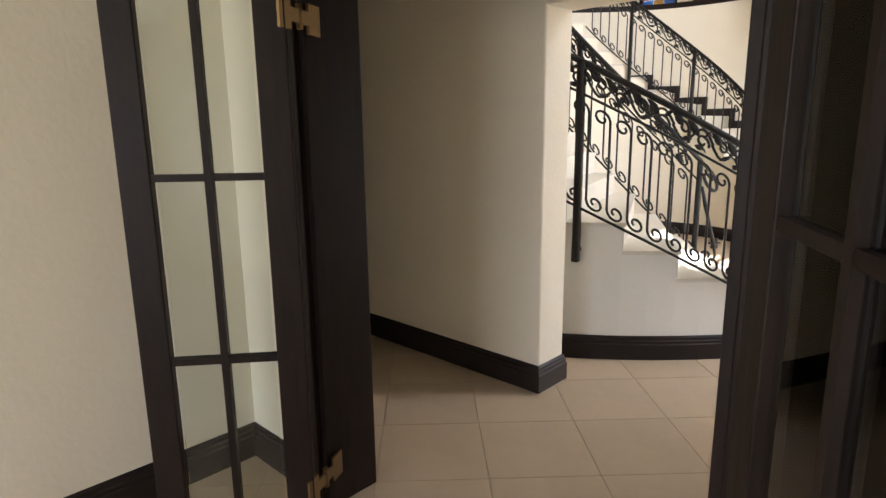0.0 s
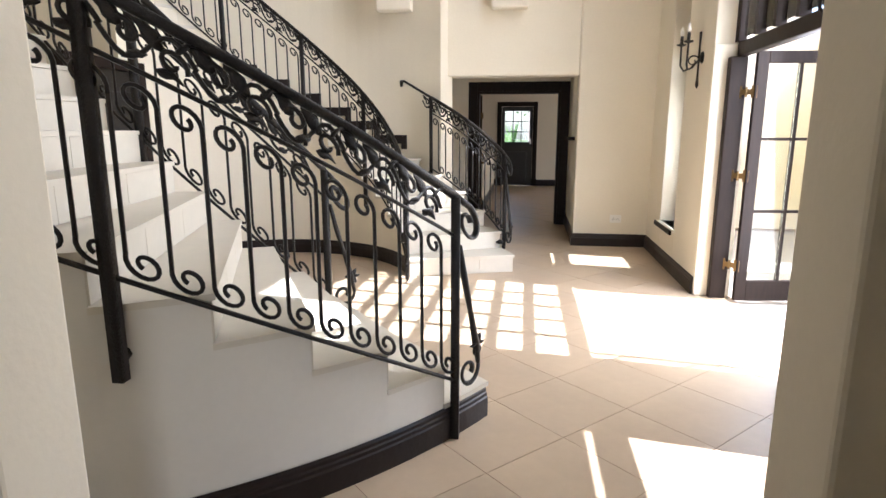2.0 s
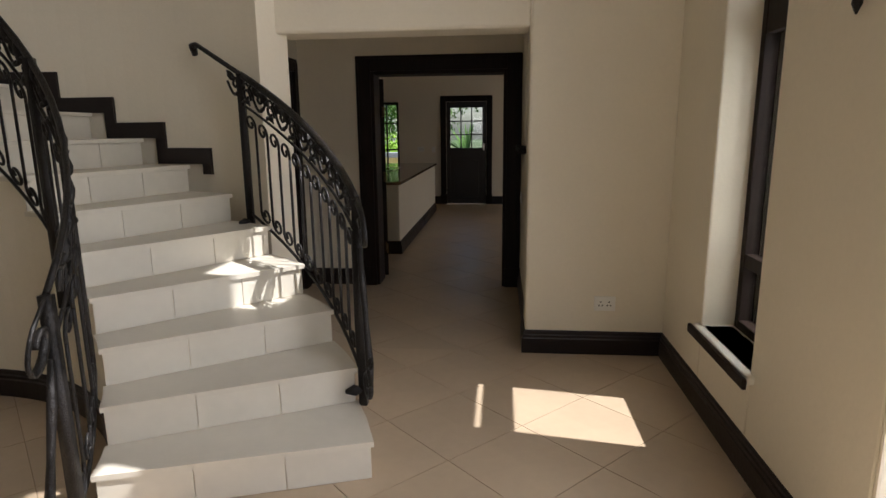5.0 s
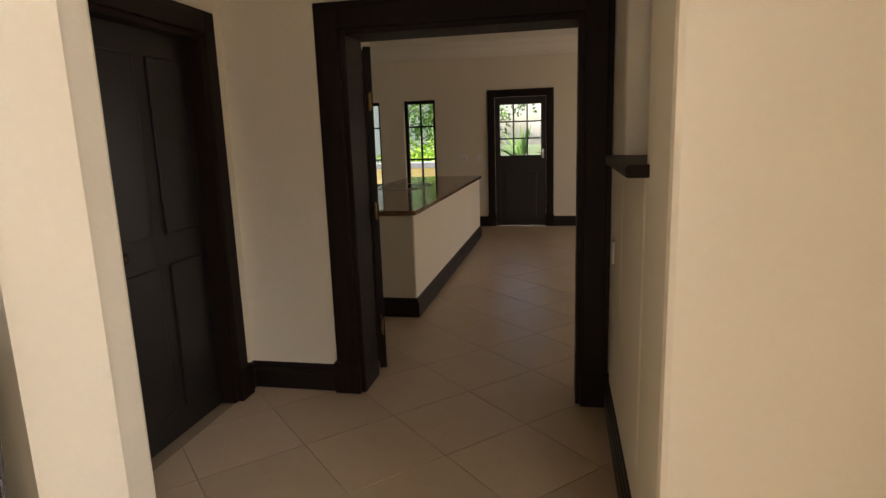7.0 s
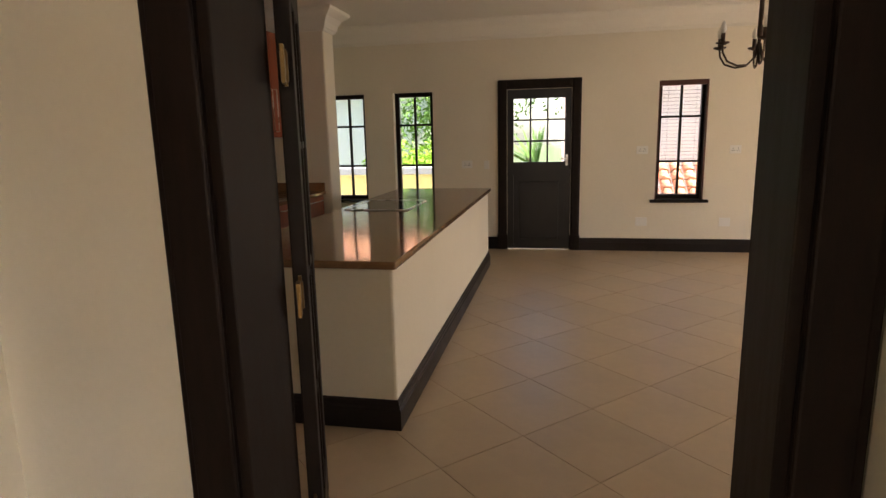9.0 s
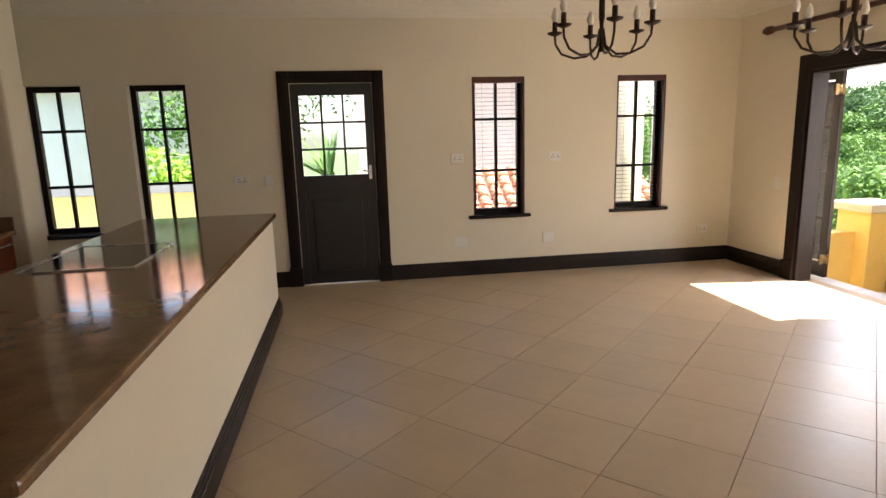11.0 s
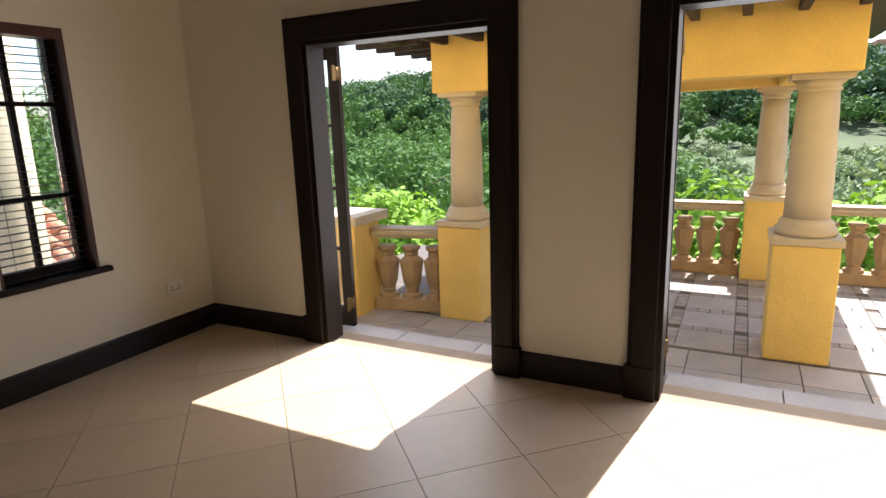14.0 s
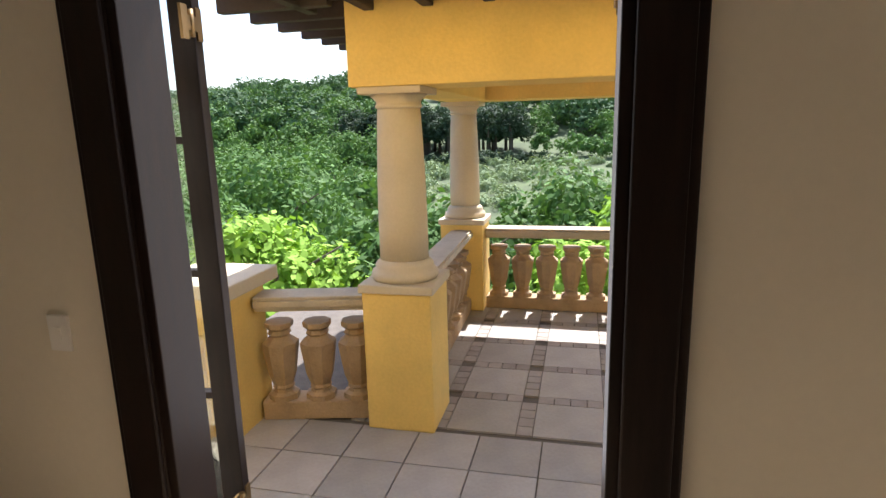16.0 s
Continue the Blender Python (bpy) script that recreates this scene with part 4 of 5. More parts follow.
part("rim", Shape().box(-2.15, -2.14, 14.99, 15.73, 0.902, 0.911).box(-1.60, -1.59, 14.99, 15.73, 0.902, 0.911).box(-2.14, -1.60, 14.99, 15.0, 0.902, 0.911).box(-2.14, -1.60, 15.72, 15.73, 0.902, 0.911), STEEL, hob, "thin steel rim")


def cabinet(label, y0, y1, x0, x1, z0, z1, rows, group):
    """A cabinet against the west wall with drawers or doors on its east face; rows are front rectangles."""
    c = thing("kitchen_cabinet", label, "cabinet", group)
    part("body", Shape().box(x0, x1 - 0.02, y0 + 0.001, y1 - 0.001, z0, z1), CHERRY, c)
    for f0, f1, g0, g1, hz in rows:
        fr = part("front", Shape().box(x1 - 0.02, x1, f0 + 0.002, f1 - 0.002, g0 + 0.002, g1 - 0.002), CHERRY, c, "", 0.003)
        if hz == "h":
            yc = (f0 + f1) / 2
            L = (f1 - f0) * 0.36
            zz = g1 - 0.06
            part("handle", Shape().tube([(x1, yc - L, zz), (x1 + 0.03, yc - L, zz), (x1 + 0.03, yc + L, zz), (x1, yc + L, zz)], 0.006, 7), STEEL, fr, "long steel bar handle")
        else:
            yy = f1 - 0.05 if hz == "r" else f0 + 0.05
            part("handle", Shape().tube([(x1, yy, g0 + 0.06), (x1 + 0.03, yy, g0 + 0.06), (x1 + 0.03, yy, g0 + 0.50), (x1, yy, g0 + 0.50)], 0.006, 7), STEEL, fr, "long steel bar handle")
    return c


ys = [12.0, 13.2, 14.4, 15.6, 16.2, 16.78]
for a, b in zip(ys, ys[1:]):
    cabinet("red-brown cherry base cabinet with bar handles", a, b, -3.88, -3.08, 0.1, 0.86, [(a, b, 0.1, 0.36, "h"), (a, b, 0.36, 0.62, "h"), (a, b, 0.62, 0.86, "h")], "base cabinets")
us = [12.38, 13.48, 14.58, 15.68, 16.78]
for a, b in zip(us, us[1:]):
    cabinet("red-brown cherry wall cabinet with two doors", a, b, -3.88, -3.36, 1.53, 2.62, [(a, (a + b) / 2, 1.53, 2.62, "r"), ((a + b) / 2, b, 1.53, 2.62, "l")], "wall cabinets")
tagged(part("toe_kick", Shape().box(-3.88, -3.16, 12.0, 16.78, 0, 0.099), SKIRT), "dark recessed plinth under the base cabinets", "plinth")
wt2 = thing("wall_worktop", "brown granite worktop with an upstand along the wall", "worktop")
part("slab", Shape().box(-3.89, -3.05, 12.0, 16.79, 0.862, 0.90), GRANITE, wt2, "", 0.008)
part("upstand", Shape().box(-3.895, -3.875, 12.0, 16.79, 0.90, 1.0).box(-3.875, -3.06, 16.775, 16.795, 0.90, 1.0), GRANITE, wt2, "", 0.004)
snk = thing("sink", "round steel sink set in the granite worktop", "sink")
part("bowl", Shape().lathe([(0.17, 0.902), (0.21, 0.906), (0.225, 0.904), (0.225, 0.901)], (-3.45, 14.9, 0), 26), STEEL, snk)
tap = thing("kitchen_tap", "chrome swan-neck mixer tap behind the sink", "tap")
part("spout", Shape().tube([(-3.72, 14.9, 0.9), (-3.72, 14.9, 1.16), (-3.70, 14.9, 1.22), (-3.65, 14.9, 1.26), (-3.59, 14.9, 1.26), (-3.54, 14.9, 1.22), (-3.53, 14.9, 1.17)], 0.012, 9), CHROME, tap)
part("base", Shape().lathe([(0.028, 0.9), (0.026, 0.96), (0.016, 1.0)], (-3.72, 14.9, 0), 14), CHROME, tap)
part("lever", Shape().tube([(-3.72, 14.92, 0.97), (-3.68, 15.02, 0.99)], 0.007, 7), CHROME, tap)


# ---- terrace and pavilion ----
TZ = -0.55
structure("terrace", Shape().box(4.12, 9.3, 8.5, 19.2, TZ - 0.3, TZ - 0.014), JOINT, "dark jointed bed of the paved terrace", "terrace")
structure("threshold", Shape().box(3.88, 4.28, 12.2, 17.3, -0.4, -0.032), JOINT, "paved step outside the terrace doors", "threshold")
structure("terrace_step", Shape().box(4.28, 4.58, 12.2, 17.3, TZ, -0.29), PAVE, "paved step down to the terrace", "step", bevel=0.01)


def column_pier(cx, cy, face=YELLOW):
    """Square rendered pedestal with a round stone column on it."""
    c = thing("terrace_column", "round cast-stone column on a yellow rendered pedestal", "column", "terrace columns")
    part("pedestal", Shape().box(cx - 0.24, cx + 0.24, cy - 0.24, cy + 0.24, TZ, 0.44), face, c, "yellow rendered pedestal", 0.012)
    part("pedestal_cap", Shape().box(cx - 0.26, cx + 0.26, cy - 0.26, cy + 0.26, 0.44, 0.50), COLSTONE, c, "", 0.01)
    part("base", Shape().lathe([(0.225, 0.50), (0.235, 0.53), (0.225, 0.56), (0.20, 0.575), (0.205, 0.60), (0.19, 0.62), (0.172, 0.64)], (cx, cy, 0), 28), COLSTONE, c)
    part("shaft", Shape().lathe([(0.168, 0.64), (0.168, 0.9), (0.162, 1.2), (0.150, 1.5), (0.142, 1.64)], (cx, cy, 0), 28), COLSTONE, c)
    part("capital", Shape().lathe([(0.142, 1.64), (0.155, 1.65), (0.155, 1.665), (0.148, 1.67), (0.15, 1.69), (0.19, 1.73)], (cx, cy, 0), 28), COLSTONE, c)
    part("abacus", Shape().box(cx - 0.21, cx + 0.21, cy - 0.21, cy + 0.21, 1.73, 1.775), COLSTONE, c, "", 0.006)
    return c


for cx, cy in ((6.28, 16.94), (6.36, 13.90), (9.02, 17.05), (8.98, 14.1)):
    column_pier(cx, cy)

BAL = [(0.085, 0.0), (0.085, 0.04), (0.06, 0.055), (0.05, 0.075), (0.062, 0.09), (0.055, 0.11), (0.075, 0.18), (0.1, 0.40), (0.1, 0.43), (0.07, 0.46), (0.052, 0.48), (0.065, 0.5), (0.055, 0.525), (0.078, 0.55), (0.078, 0.585)]
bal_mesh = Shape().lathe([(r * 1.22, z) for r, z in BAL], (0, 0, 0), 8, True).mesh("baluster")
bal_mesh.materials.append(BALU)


def balustrade(p, q, n, label="weathered cast-stone balustrade with vase balusters"):
    """Plinth, balusters and coping between two plan points."""
    g = thing("balustrade", label, "balustrade", "terrace balustrades")
    p, q = Vector(p), Vector(q)
    d = (q - p).normalized()
    w = Vector((-d.y, d.x))
    quad = lambda h: [tuple(p - w * h), tuple(q - w * h), tuple(q + w * h), tuple(p + w * h)]
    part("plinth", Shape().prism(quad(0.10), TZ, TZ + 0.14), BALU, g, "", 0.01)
    part("coping", Shape().prism(quad(0.10), 0.275, 0.31).prism(quad(0.13), 0.31, 0.36).prism(quad(0.115), 0.36, 0.385), STONE, g, "worn stone coping", 0.008)
    ang = math.atan2(d.y, d.x)
    for i in range(n):
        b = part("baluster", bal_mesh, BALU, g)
        c = p + (q - p) * ((i + 0.5) / n)
        b.matrix_local = Matrix.Translation((c.x, c.y, TZ + 0.14)) @ Matrix.Rotation(ang, 4, "Z")
    return g


balustrade((6.28, 17.19), (6.10, 18.0), 3)
balustrade((6.53, 17.0), (8.78, 17.05), 8)
balustrade((9.02, 16.8), (9.0, 14.35), 9)
balustrade((8.98, 13.85), (8.98, 9.0), 17)
ep = thing("garden_pier", "yellow rendered garden pier with a stone cap", "pier")
part("shaft", Shape().box(5.72, 6.2, 18.0, 18.5, TZ - 2, 0.46), YELLOW, ep, "", 0.015)
part("cap", Shape().box(5.64, 6.28, 17.92, 18.58, 0.46, 0.56), COLSTONE, ep, "pale stone cap", 0.012)
structure("terrace_wall", Shape().box(4.1, 5.72, 18.2, 18.4, TZ - 2, 0.2), YELLOW, "yellow rendered low terrace wall", "wall")

pav = thing("pavilion_roof", "yellow rendered pavilion beams with a dark-eaved tiled roof", "roof")
part("beam", Shape().box(6.06, 6.54, 13.66, 17.2, 1.775, 2.31), YELLOW, pav, "yellow rendered beam", 0.01)
part("beam", Shape().box(8.76, 9.24, 13.66, 17.2, 1.775, 2.31), YELLOW, pav, "", 0.01)
part("beam", Shape().box(6.54, 8.76, 16.76, 17.2, 1.775, 2.31), YELLOW, pav, "", 0.01)
part("beam", Shape().box(6.54, 8.76, 13.66, 14.1, 1.775, 2.31), YELLOW, pav, "", 0.01)
part("ceiling", Shape().box(6.5, 8.8, 14.0, 16.8, 2.2, 2.25), YELLOW, pav)
x0, x1, y0, y1 = 5.52, 9.8, 13.1, 17.9
rf = Shape()
k0 = len(rf.v)
rf.v += [(x0, y0, 2.32), (x1, y0, 2.32), (x1, y1, 2.32), (x0, y1, 2.32), (x0, y0, 2.40), (x1, y0, 2.40), (x1, y1, 2.40), (x0, y1, 2.40), (7.6, 15.2, 3.5), (7.6, 15.7, 3.5)]
rf.f += [[3, 2, 1, 0], [0, 1, 5, 4], [1, 2, 6, 5], [2, 3, 7, 6], [3, 0, 4, 7], [4, 5, 8], [5, 6, 9, 8], [6, 7, 9], [7, 4, 8, 9]]
rf.smooth += [False] * 9
part("roof_deck", rf, EAVE, pav, "dark boarded eaves")
for i in range(12):
    yy = y0 + 0.2 + i * 0.37
    part("rafter", Shape().box(5.52, 6.06, yy, yy + 0.07, 2.22, 2.32), EAVE, pav, "", 0.006)
for i in range(10):
    xx = x0 + 0.3 + i * 0.37
    part("rafter", Shape().box(xx, xx + 0.07, 17.2, 17.92, 2.22, 2.32), EAVE, pav, "", 0.006)

# house walls outside
structure("facade", Shape().box(4.015, 4.15, 17.62, 18.3, TZ, 3.2).box(4.015, 4.15, 9.0, 12.75, TZ, 3.2).box(4.015, 4.15, 12.75, 17.62, 2.10, 3.2), YELLOW, "yellow rendered house front", "facade")
# unseen slab, added so that only a thin strip of sun enters the vestibule
structure("eave", Shape().box(0.585, 1.08, 10.1, 11.8, 2.35, 2.43), EAVE, "unseen dark slab blocking sun above the small window", "eave")


# ---- ground, planting and distance ----
def height(x, y):
    """Ground level: a garden slope, a shallow valley and a far hill to the east."""
    d = x - 9.5
    if d < 0:
        return -3.2
    z = -3.2 - 4.6 * min(d / 26.0, 1.0) ** 0.85
    if d > 42:
        z += 5.0 * min((d - 42) / 50.0, 1.0)
    if d > 96:
        z += (19 + 5 * math.sin(y * 0.021)) * (1 - math.exp(-((d - 96) / 85.0)))
    return z + 1.0 * noise.noise((x * 0.03, y * 0.03, 0))


gs = Shape()
gx = [-60, -20, 1.6, 4, 9.4, 10, 14, 20, 28, 36, 45, 55, 65, 75, 85, 95, 105, 118, 132, 150, 170, 195, 230, 300, 450, 700]
gy = list(range(-220, 300, 20))
for x in gx:
    for y in gy:
        gs.v.append((x, y, height(x, y) if x > 9.4 else -3.2))
m_ = len(gy)
for i in range(len(gx) - 1):
    for j in range(m_ - 1):
        gs.f.append([i * m_ + j, (i + 1) * m_ + j, (i + 1) * m_ + j + 1, i * m_ + j + 1])
        gs.smooth.append(True)
structure("ground", gs, EARTH, "green garden slope falling into a wooded valley", "ground")
structure("forecourt", Shape().box(1.48, 4.1, 2.0, 11.5, -0.4, -0.03), PAVE, "pale paved forecourt outside the entrance", "paving")
structure("forecourt_east", Shape().box(4.1, 6.6, 2.0, 8.5, -3.2, -0.03), PAVE, "pale paved forecourt outside the entrance", "paving")
structure("yard", Shape().box(-8, 4.1, 18.32, 20.3, -0.4, -0.04), PAVE, "paved yard behind the dining room", "paving")

rng = np.random.default_rng(4)


def leaf_cloud(centres, radii, per, size, squash=0.8, clumps=14):
    """Quads of leaves in clumps round uneven crowns; returns vertices and faces."""
    V = []
    for c, r in zip(centres, radii):
        dirs = rng.normal(size=(clumps, 3))
        dirs /= np.linalg.norm(dirs, axis=1)[:, None]
        dirs[:, 2] = np.abs(dirs[:, 2]) * 1.1 - 0.35
        cl = dirs * rng.uniform(0.45, 0.95, (clumps, 1)) * r * np.array([1, 1, squash])
        cr = rng.uniform(0.25, 0.45, clumps) * r
        pick = rng.integers(0, clumps, per)
        off = rng.normal(size=(per, 3))
        off /= np.linalg.norm(off, axis=1)[:, None]
        pos = np.asarray(c) + cl[pick] + off * (cr[pick] * rng.uniform(0.75, 1.05, per))[:, None]
        nrm = off + rng.normal(scale=0.5, size=(per, 3)) + np.array([0, 0, 0.4])
        nrm /= np.linalg.norm(nrm, axis=1)[:, None]
        t = np.cross(nrm, rng.normal(size=(per, 3)))
        t /= np.linalg.norm(t, axis=1)[:, None]
        b = np.cross(nrm, t)
        s = rng.uniform(0.6, 1.25, (per, 1)) * size
        V.append(np.stack([pos - t * s, pos + b * s * 0.5, pos + t * s, pos - b * s * 0.5], 1).reshape(-1, 3))
    V = np.concatenate(V)
    return V


def leaf_object(name, V, mat, parent=None):
    me = bpy.data.meshes.new(name)
    n = len(V) // 4
    me.vertices.add(len(V))
    me.vertices.foreach_set("co", V.astype(np.float32).ravel())
    me.loops.add(4 * n)
    me.loops.foreach_set("vertex_index", np.arange(4 * n, dtype=np.int32))
    me.polygons.add(n)
    me.polygons.foreach_set("loop_start", np.arange(0, 4 * n, 4, dtype=np.int32))
    me.polygons.foreach_set("loop_total", np.full(n, 4, dtype=np.int32))
    me.update()
    me.materials.append(mat)
    ob = new(name, me)
    if parent is not None:
        ob.parent = parent
    return ob


def tree(x, y, z, h, r, mat, label, per=2600, size=0.10):
    """A tree with a tapered trunk, limbs and an uneven leafy crown."""
    t = thing("tree", label, "tree", "garden trees")
    tr = Shape().tube([(x, y, z), (x + 0.1, y, z + h * 0.35), (x, y + 0.1, z + h * 0.7)], [0.16, 0.12, 0.07], 8)
    for k in range(5):
        a = k * 1.26
        tr.tube([(x + 0.05, y, z + h * (0.4 + 0.06 * k)), (x + r * 0.35 * math.cos(a), y + r * 0.35 * math.sin(a), z + h * (0.6 + 0.05 * k)), (x + r * 0.7 * math.cos(a), y + r * 0.7 * math.sin(a), z + h * (0.68 + 0.06 * k))], [0.07, 0.045, 0.015], 6)
    part("trunk", tr, BARK, t)
    leaf_object("crown", leaf_cloud([(x, y, z + h - r * 0.6)], [r], per, size, 0.85, 22), mat, t)
    return t


for q in ((12.2, 21.5, 3.4, 2.0, LEAF_BRIGHT), (14.0, 18.6, 3.6, 2.1, LEAF_MID), (13.5, 24.8, 4.0, 2.3, LEAF_MID), (13.2, 15.0, 3.6, 1.9, LEAF_BRIGHT), (13.6, 12.0, 3.8, 1.8, LEAF_BRIGHT), (15.5, 21.0, 4.0, 2.3, LEAF_MID), (12.0, 9.5, 4.2, 1.9, LEAF_MID), (17.5, 16.2, 4.6, 2.4, LEAF_MID), (18.0, 25.0, 5.0, 2.8, LEAF_MID), (17.5, 11.0, 4.8, 2.4, LEAF_GREY)):
    z = height(q[0], q[1]) - 0.2
    tree(q[0], q[1], z, q[2], q[3], q[4], "leafy green garden tree below the terrace", 5200, 0.12)

# woods on the slopes, as groups that nobody could count
def woods(name, label, pts, rad, per, size, mat, lift=0.45, squash=0.85):
    cs = [(x, y, height(x, y) + r * lift) for (x, y), r in zip(pts, rad)]
    return tagged(leaf_object(name, leaf_cloud(cs, rad, per, size, squash), mat), label, "woods", "", "stuff")


def scatter(n, xa, xb, ya, yb):
    return list(zip(rng.uniform(xa, xb, n), rng.uniform(ya, yb, n)))


p = scatter(120, 19, 42, -15, 60)
woods("near_woods", "green bushes and trees on the near valley slope", p, rng.uniform(1.3, 2.5, len(p)), 1500, 0.13, LEAF_MID)
p = scatter(50, 18, 45, -20, 60)
woods("light_bushes", "light green bushes on the valley slope", p, rng.uniform(1.0, 1.9, len(p)), 1000, 0.12, LEAF_GREY)
p = scatter(46, 40, 62, 34, 80)
woods("valley_trees", "broad green tree crowns in the valley", p, rng.uniform(2.6, 4.4, len(p)), 1800, 0.22, LEAF_MID, 0.5)
p = scatter(150, 58, 92, 44, 140)
woods("valley_woods", "green woods across the valley floor", p, rng.uniform(2.4, 4.2, len(p)), 900, 0.3, LEAF_MID, 0.6)
p = scatter(700, 42, 90, -50, 46)
woods("valley_scrub", "grey-green scrub in the valley meadow", p, rng.uniform(0.9, 1.9, len(p)), 280, 0.2, LEAF_GREY, 0.2, 0.6)
# narrow strip of low dark leaf clumps in front of the pines
p = scatter(40, 86, 90, 18, 62)
woods("dark_hedge", "dark leafy band at the foot of the pines", p, rng.uniform(1.0, 1.7, len(p)), 420, 0.25, LEAF_DARK, 0.3)
p = scatter(46, 97, 106, 27, 58)
woods("dark_pines", "row of tall dark pines across the valley", p, rng.uniform(2.6, 3.8, len(p)), 1100, 0.32, LEAF_DARK, 1.25, 1.35)
trunks = Shape()
for x, y in p:
    trunks.tube([(x, y, height(x, y) - 0.3), (x, y, height(x, y) + 5.5)], [0.28, 0.16], 6)
tagged(part("pine_trunks", trunks, BARK), "bare trunks of the tall dark pines", "woods", "", "stuff")
p = scatter(480, 106, 260, -70, 220)
woods("far_woods", "dense green woods on the far hillside", p, rng.uniform(4.0, 6.8, len(p)), 520, 0.6, LEAF_FAR, 0.55, 0.9)
p = scatter(80, 98, 150, 55, 130)
woods("hill_trees", "green tree crowns on the hillside", p, rng.uniform(3.2, 5.2, len(p)), 1000, 0.42, LEAF_MID, 0.6, 0.95)
p = scatter(70, 94, 130, -45, 26)
woods("meadow_trees", "green trees at the edge of the far meadow", p, rng.uniform(2.0, 4.0, len(p)), 700, 0.34, LEAF_MID, 0.5)
p = scatter(80, 96, 200, -150, 20)
woods("far_scattered_trees", "scattered trees on the far meadow", p, rng.uniform(2.2, 4.6, len(p)), 600, 0.42, LEAF_FAR, 0.5)
fb = thing("far_house", "white house on the wooded far hill", "house")
hz = height(190, -20)
part("wall", Shape().box(186, 196, -26, -14, hz - 1, hz + 9), WHITE, fb)
part("roof", Shape().prism([(185, -27), (197, -27), (197, -13), (185, -13)], hz + 9, hz + 10.2), ROOF, fb)

# planting and houses behind the dining room
structure("parapet", Shape().box(-7, 0.35, 20.3, 20.55, -3.0, 0.86), PALEYELLOW, "yellow rendered parapet wall behind the house", "wall")
structure("parapet_coping", Shape().box(-7, 0.40, 20.24, 20.61, 0.86, 0.98), GREY, "grey coping on the parapet", "coping", bevel=0.01)


def yucca(x, y, z, n, r):
    yc = thing("yucca", "spiky green yucca behind the parapet", "plant")
    part("stem", Shape().tube([(x, y, z - 1.2), (x, y, z)], [0.09, 0.07], 8), BARK, yc)
    for k in range(n):
        a, e = k * 2.4, radians(5 + 80 * ((k * 0.618) % 1.0))
        L = r * (0.75 + 0.25 * math.sin(k * 7.1))
        c, s = math.cos(a), math.sin(a)
        w = 0.028
        sh = Shape()
        for t, ww in ((0, 0.5), (0.4, 1.0), (0.75, 0.7), (1.0, 0.03)):
            rr_, zz = L * t * math.cos(e), L * t * math.sin(e) - 0.25 * L * t * t * math.cos(e)
            sh.v += [(x + c * rr_ - s * w * ww, y + s * rr_ + c * w * ww, z + zz), (x + c * rr_ + s * w * ww, y + s * rr_ - c * w * ww, z + zz), (x + c * rr_, y + s * rr_, z + zz - 0.012 * ww)]
        for i in range(3):
            for u, v_ in ((0, 1), (1, 2), (2, 0)):
                sh.f.append([i * 3 + u, i * 3 + v_, i * 3 + 3 + v_, i * 3 + 3 + u])
                sh.smooth.append(False)
        part("leaf", sh, YUCCA, yc)
    return yc


yucca(-0.80, 21.6, 0.85, 60, 1.1)
for q in ((-3.7, 23.2, 0.5, 1.1, LEAF_BRIGHT), (-3.0, 22.6, 0.5, 1.0, LEAF_BRIGHT), (-2.9, 25.0, 2.0, 1.6, LEAF_MID), (6.4, 25.5, 0.8, 1.6, LEAF_MID), (7.4, 28.0, 1.4, 2.0, LEAF_MID), (-2.0, 27.0, 3.0, 1.8, LEAF_MID)):
    sb = thing("shrub", "leafy green shrub behind the parapet", "shrub", "yard shrubs")
    part("stem", Shape().tube([(q[0], q[1], -3.2), (q[0], q[1], q[2])], [0.09, 0.03], 6), BARK, sb)
    leaf_object("crown", leaf_cloud([(q[0], q[1], q[2])], [q[3]], 2600, 0.07, 0.9, 18), q[4], sb)


def house(x0, x1, y0, y1, z0, z1, over, ridge, label, wall, rows=10):
    """A rendered house with rows of clay barrel tiles on a front slope."""
    h = thing("house", label, "house", "neighbouring houses")
    part("wall", Shape().box(x0, x1, y0, y1, z0, z1), wall, h)
    rf = Shape()
    k = 0
    yc = (y0 + y1) / 2
    nx = int((x1 - x0 + 2 * over) / 0.26)
    for i in range(nx):
        xx = x0 - over + 0.13 + i * 0.26
        for j in range(rows):
            t0, t1 = j / rows, (j + 1.12) / rows
            a = (xx, y0 - over + (yc - y0 + over) * t0, z1 + (ridge - z1) * t0 + 0.05)
            b = (xx, y0 - over + (yc - y0 + over) * t1, z1 + (ridge - z1) * t1 + 0.02)
            rf.tube([a, b], [0.125, 0.105], 6)
    ob = part("roof_tiles", rf, ROOF, h, "rows of sunlit clay barrel tiles")
    ob["kind"] = "stuff"
    part("roof", Shape().prism([(x0 - over, y0 - over), (x1 + over, y0 - over), (x1 + over, yc), (x0 - over, yc)], z1 - 0.12, z1 - 0.02), EAVE, h)
    return h


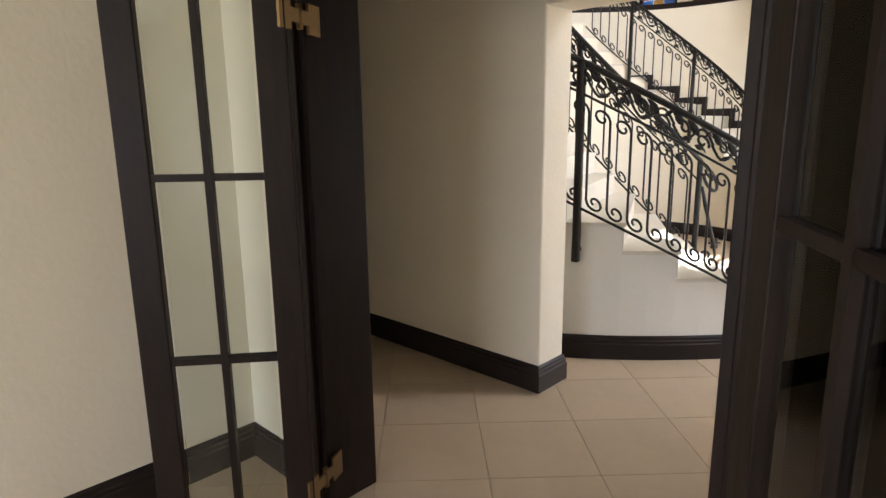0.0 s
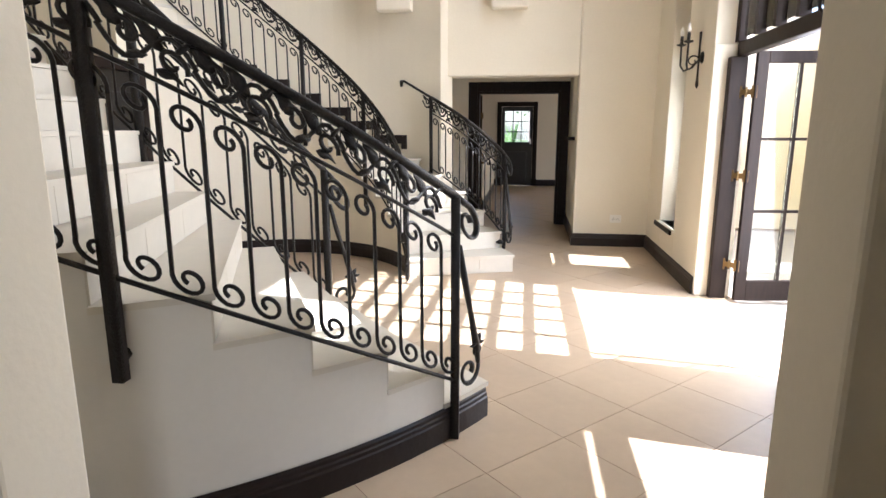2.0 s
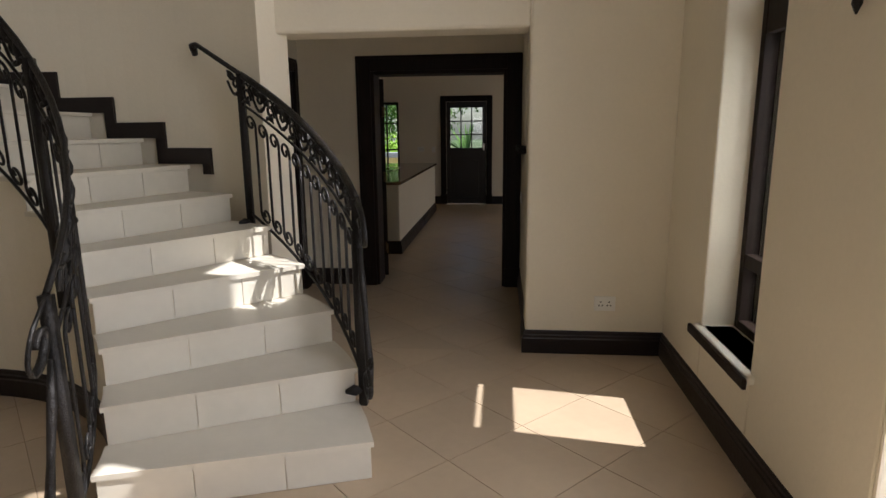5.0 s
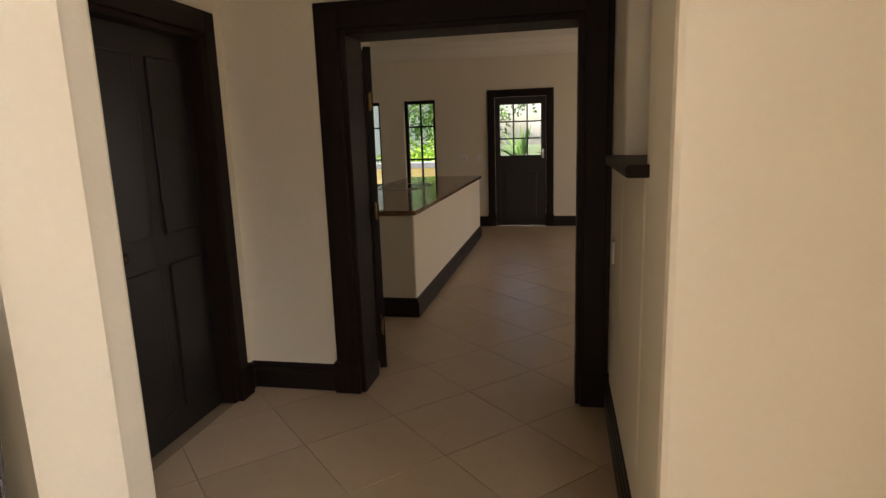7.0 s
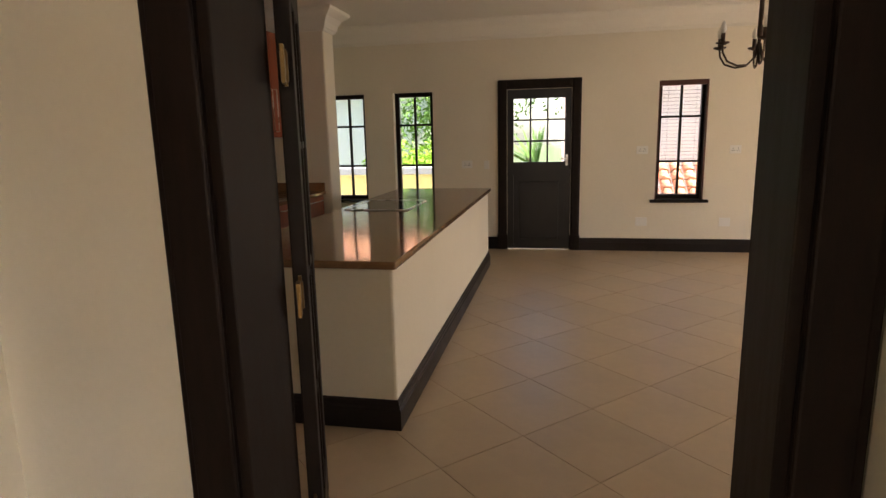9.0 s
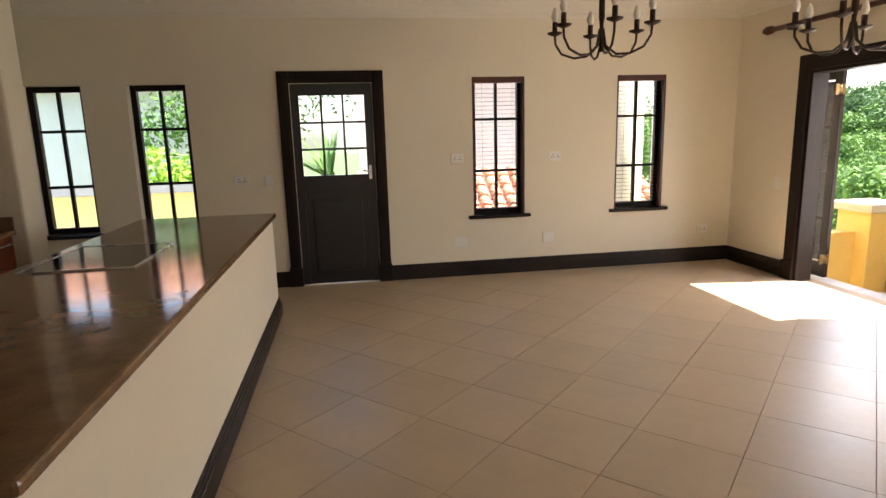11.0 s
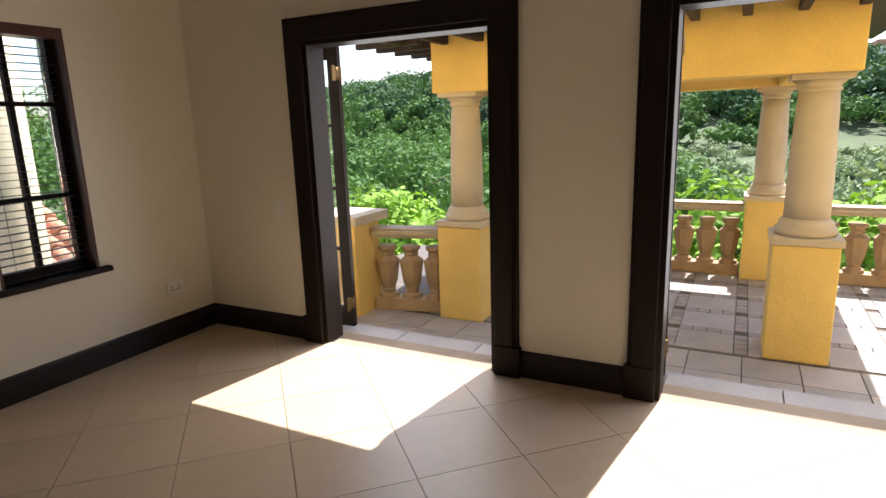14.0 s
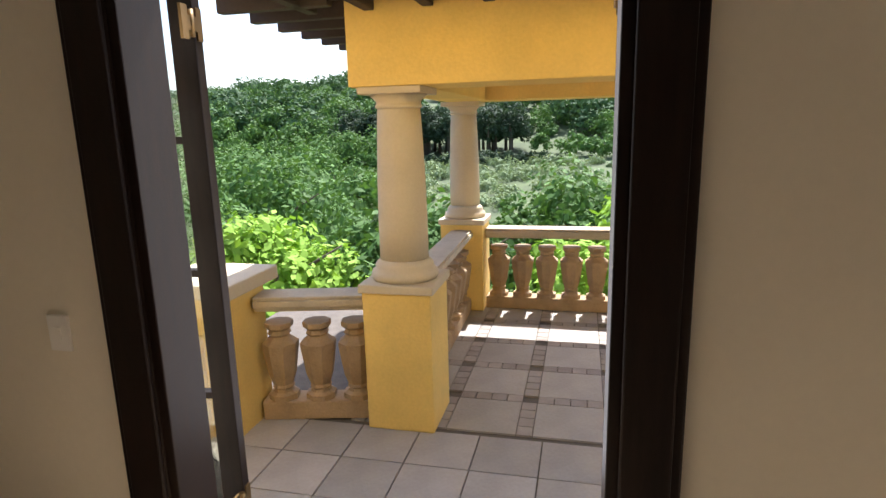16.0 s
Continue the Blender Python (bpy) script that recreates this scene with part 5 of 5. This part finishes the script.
house(0.3, 4.4, 25.0, 31.0, -4, 3.4, 0.6, 5.2, "pale pink neighbouring house with a clay tile roof", PINKWALL)
house(0.0, 5.2, 22.6, 25.0, -4, -0.25, 0.4, 0.75, "low outbuilding with a sunlit clay tile roof", PINKWALL, 6)
house(-9.0, -3.9, 26.5, 33.0, -4, 3.0, 0.6, 4.6, "white neighbouring house with a tiled roof", WHITE)
pil = thing("garden_pillar", "pale rendered pillar standing in the yard", "pillar")
part("shaft", Shape().box(-0.33, 0.05, 20.7, 21.1, -3, 2.6), PINKWALL, pil)
pil2 = thing("terrace_column", "pale round column seen past the window blind", "column", "terrace columns")
part("shaft", Shape().lathe([(0.2, -3), (0.2, 2.6)], (3.55, 20.0, 0), 20), COLSTONE, pil2)
# entrance court
court = thing("court_wall", "pale yellow rendered house wing beyond the forecourt", "house")
part("wall", Shape().box(6.6, 7.0, 6.5, 8.5, -3.2, 3.0), PALEYELLOW, court)
part("roof", Shape().prism([(6.2, 6.2), (7.4, 6.2), (7.4, 8.7), (6.2, 8.7)], 3.0, 3.15), ROOF, court)
structure("court_side", Shape().box(2.6, 6.6, 8.3, 8.5, -0.4, 2.4), PALEYELLOW, "pale yellow rendered court wall", "wall")
pt = thing("potted_plant", "feathery green plant in a terracotta pot", "plant")
part("pot", Shape().lathe([(0.16, -0.03), (0.20, 0.0), (0.25, 0.06), (0.27, 0.22), (0.25, 0.22), (0.22, 0.18)], (2.9, 7.95, 0), 20), POT, pt)
leaf_object("crown", leaf_cloud([(2.9, 7.95, 0.5)], [0.38], 1500, 0.045, 1.1, 20), LEAF_BRIGHT, pt)
for q in ((8.6, 4.8, 4.6, 2.2, LEAF_MID), (9.6, 7.4, 5.0, 2.2, LEAF_MID)):
    tree(q[0], q[1], -3.2, q[2], q[3], q[4], "leafy tree beyond the entrance court", 4200, 0.11)

# ---- floor tiles ----
TS = 0.505
full = Shape().prism([(0, -TS / math.sqrt(2) + 0.0025), (TS / math.sqrt(2) - 0.0025, 0), (0, TS / math.sqrt(2) - 0.0025), (-TS / math.sqrt(2) + 0.0025, 0)], -0.012, 0).mesh("tile")
full.materials.append(TILE)


def clip(poly, x0, x1, y0, y1):
    for ax, lim, sg in ((0, x0, 1), (0, x1, -1), (1, y0, 1), (1, y1, -1)):
        out = []
        for a, b in zip(poly, poly[1:] + poly[:1]):
            da, db = (a[ax] - lim) * sg, (b[ax] - lim) * sg
            if da >= 0:
                out.append(a)
            if da * db < 0:
                t = da / (da - db)
                out.append((a[0] + (b[0] - a[0]) * t, a[1] + (b[1] - a[1]) * t))
        poly = out
        if len(poly) < 3:
            return []
    return poly


def tile_floor(name, label, x0, x1, y0, y1):
    """Square tiles laid on the diagonal, cut at the walls."""
    f = thing(name, label, "floor", "", "structure")
    H = TS / math.sqrt(2)
    for i in range(-80, 80):
        for j in range(-80, 80):
            if (i + j) % 2:
                continue
            cx, cy = 2.34 + H + i * H, 15.2 + j * H
            if cx < x0 - H or cx > x1 + H or cy < y0 - H or cy > y1 + H:
                continue
            g = H - 0.0025
            poly = [(cx, cy - g), (cx + g, cy), (cx, cy + g), (cx - g, cy)]
            cut = clip(poly, x0, x1, y0, y1)
            if not cut:
                continue
            if len(cut) == 4 and all(abs(a[0] - b[0]) + abs(a[1] - b[1]) < 1e-6 for a, b in zip(cut, poly)):
                part("tile", full, TILE, f).location = (cx, cy, 0)
            else:
                part("tile", Shape().prism([(a - cx, b - cy) for a, b in cut], -0.012, 0), TILE, f).location = (cx, cy, 0)


tile_floor("floor_dining", "beige ceramic floor tiles laid diagonally", -3.9, EX, 11.79, NY)
tile_floor("floor_hall", "beige ceramic floor tiles laid diagonally", -4.45, 1.42, 3.49, 9.82)
tile_floor("floor_vestibule", "beige ceramic floor tiles laid diagonally", -1.84, 0.27, 9.82, 11.79)
tile_floor("floor_lobby", "beige ceramic floor tiles laid diagonally", -4.0, 1.2, 0.2, 3.49)

# terrace paving: large slabs with bands of small setts under the pavilion
tp = thing("terrace_paving", "grey paving slabs with bands of small setts", "paving", "", "structure")
slab = Shape().box(-0.205, 0.205, -0.205, 0.205, -0.014, 0).mesh("slab")
slab.materials.append(PAVE)
for i in range(4):
    for j in range(20):
        part("slab", slab, PAVE, tp).location = (4.40 + 0.42 * i + 0.21, 10.3 + 0.42 * j, TZ)
big = Shape().box(-0.24, 0.24, -0.24, 0.24, -0.014, 0).mesh("slab")
big.materials.append(PAVE)
setts = Shape()
for i in range(5):
    for j in range(14):
        xc, yc = 6.38 + 0.6 * i, 9.2 + 0.6 * j
        part("slab", big, PAVE, tp).location = (xc, yc, TZ)
        for q in range(4):
            setts.box(xc + 0.247, xc + 0.353, yc - 0.24 + 0.122 * q, yc - 0.128 + 0.122 * q, TZ - 0.014, TZ + 0.001)
            setts.box(xc - 0.24 + 0.122 * q, xc - 0.128 + 0.122 * q, yc + 0.247, yc + 0.353, TZ - 0.014, TZ + 0.001)
ob = part("setts", setts, SETT, tp)
ob["kind"] = "stuff"
th = thing("threshold_paving", "worn grey stone slabs on the door threshold", "paving", "", "structure")
ts = Shape().box(-0.2, 0.2, -0.298, 0.298, -0.016, 0).mesh("slab")
ts.materials.append(PAVE)
for j in range(8):
    part("slab", ts, PAVE, th).location = (4.09, 12.6 + 0.605 * j, -0.016)
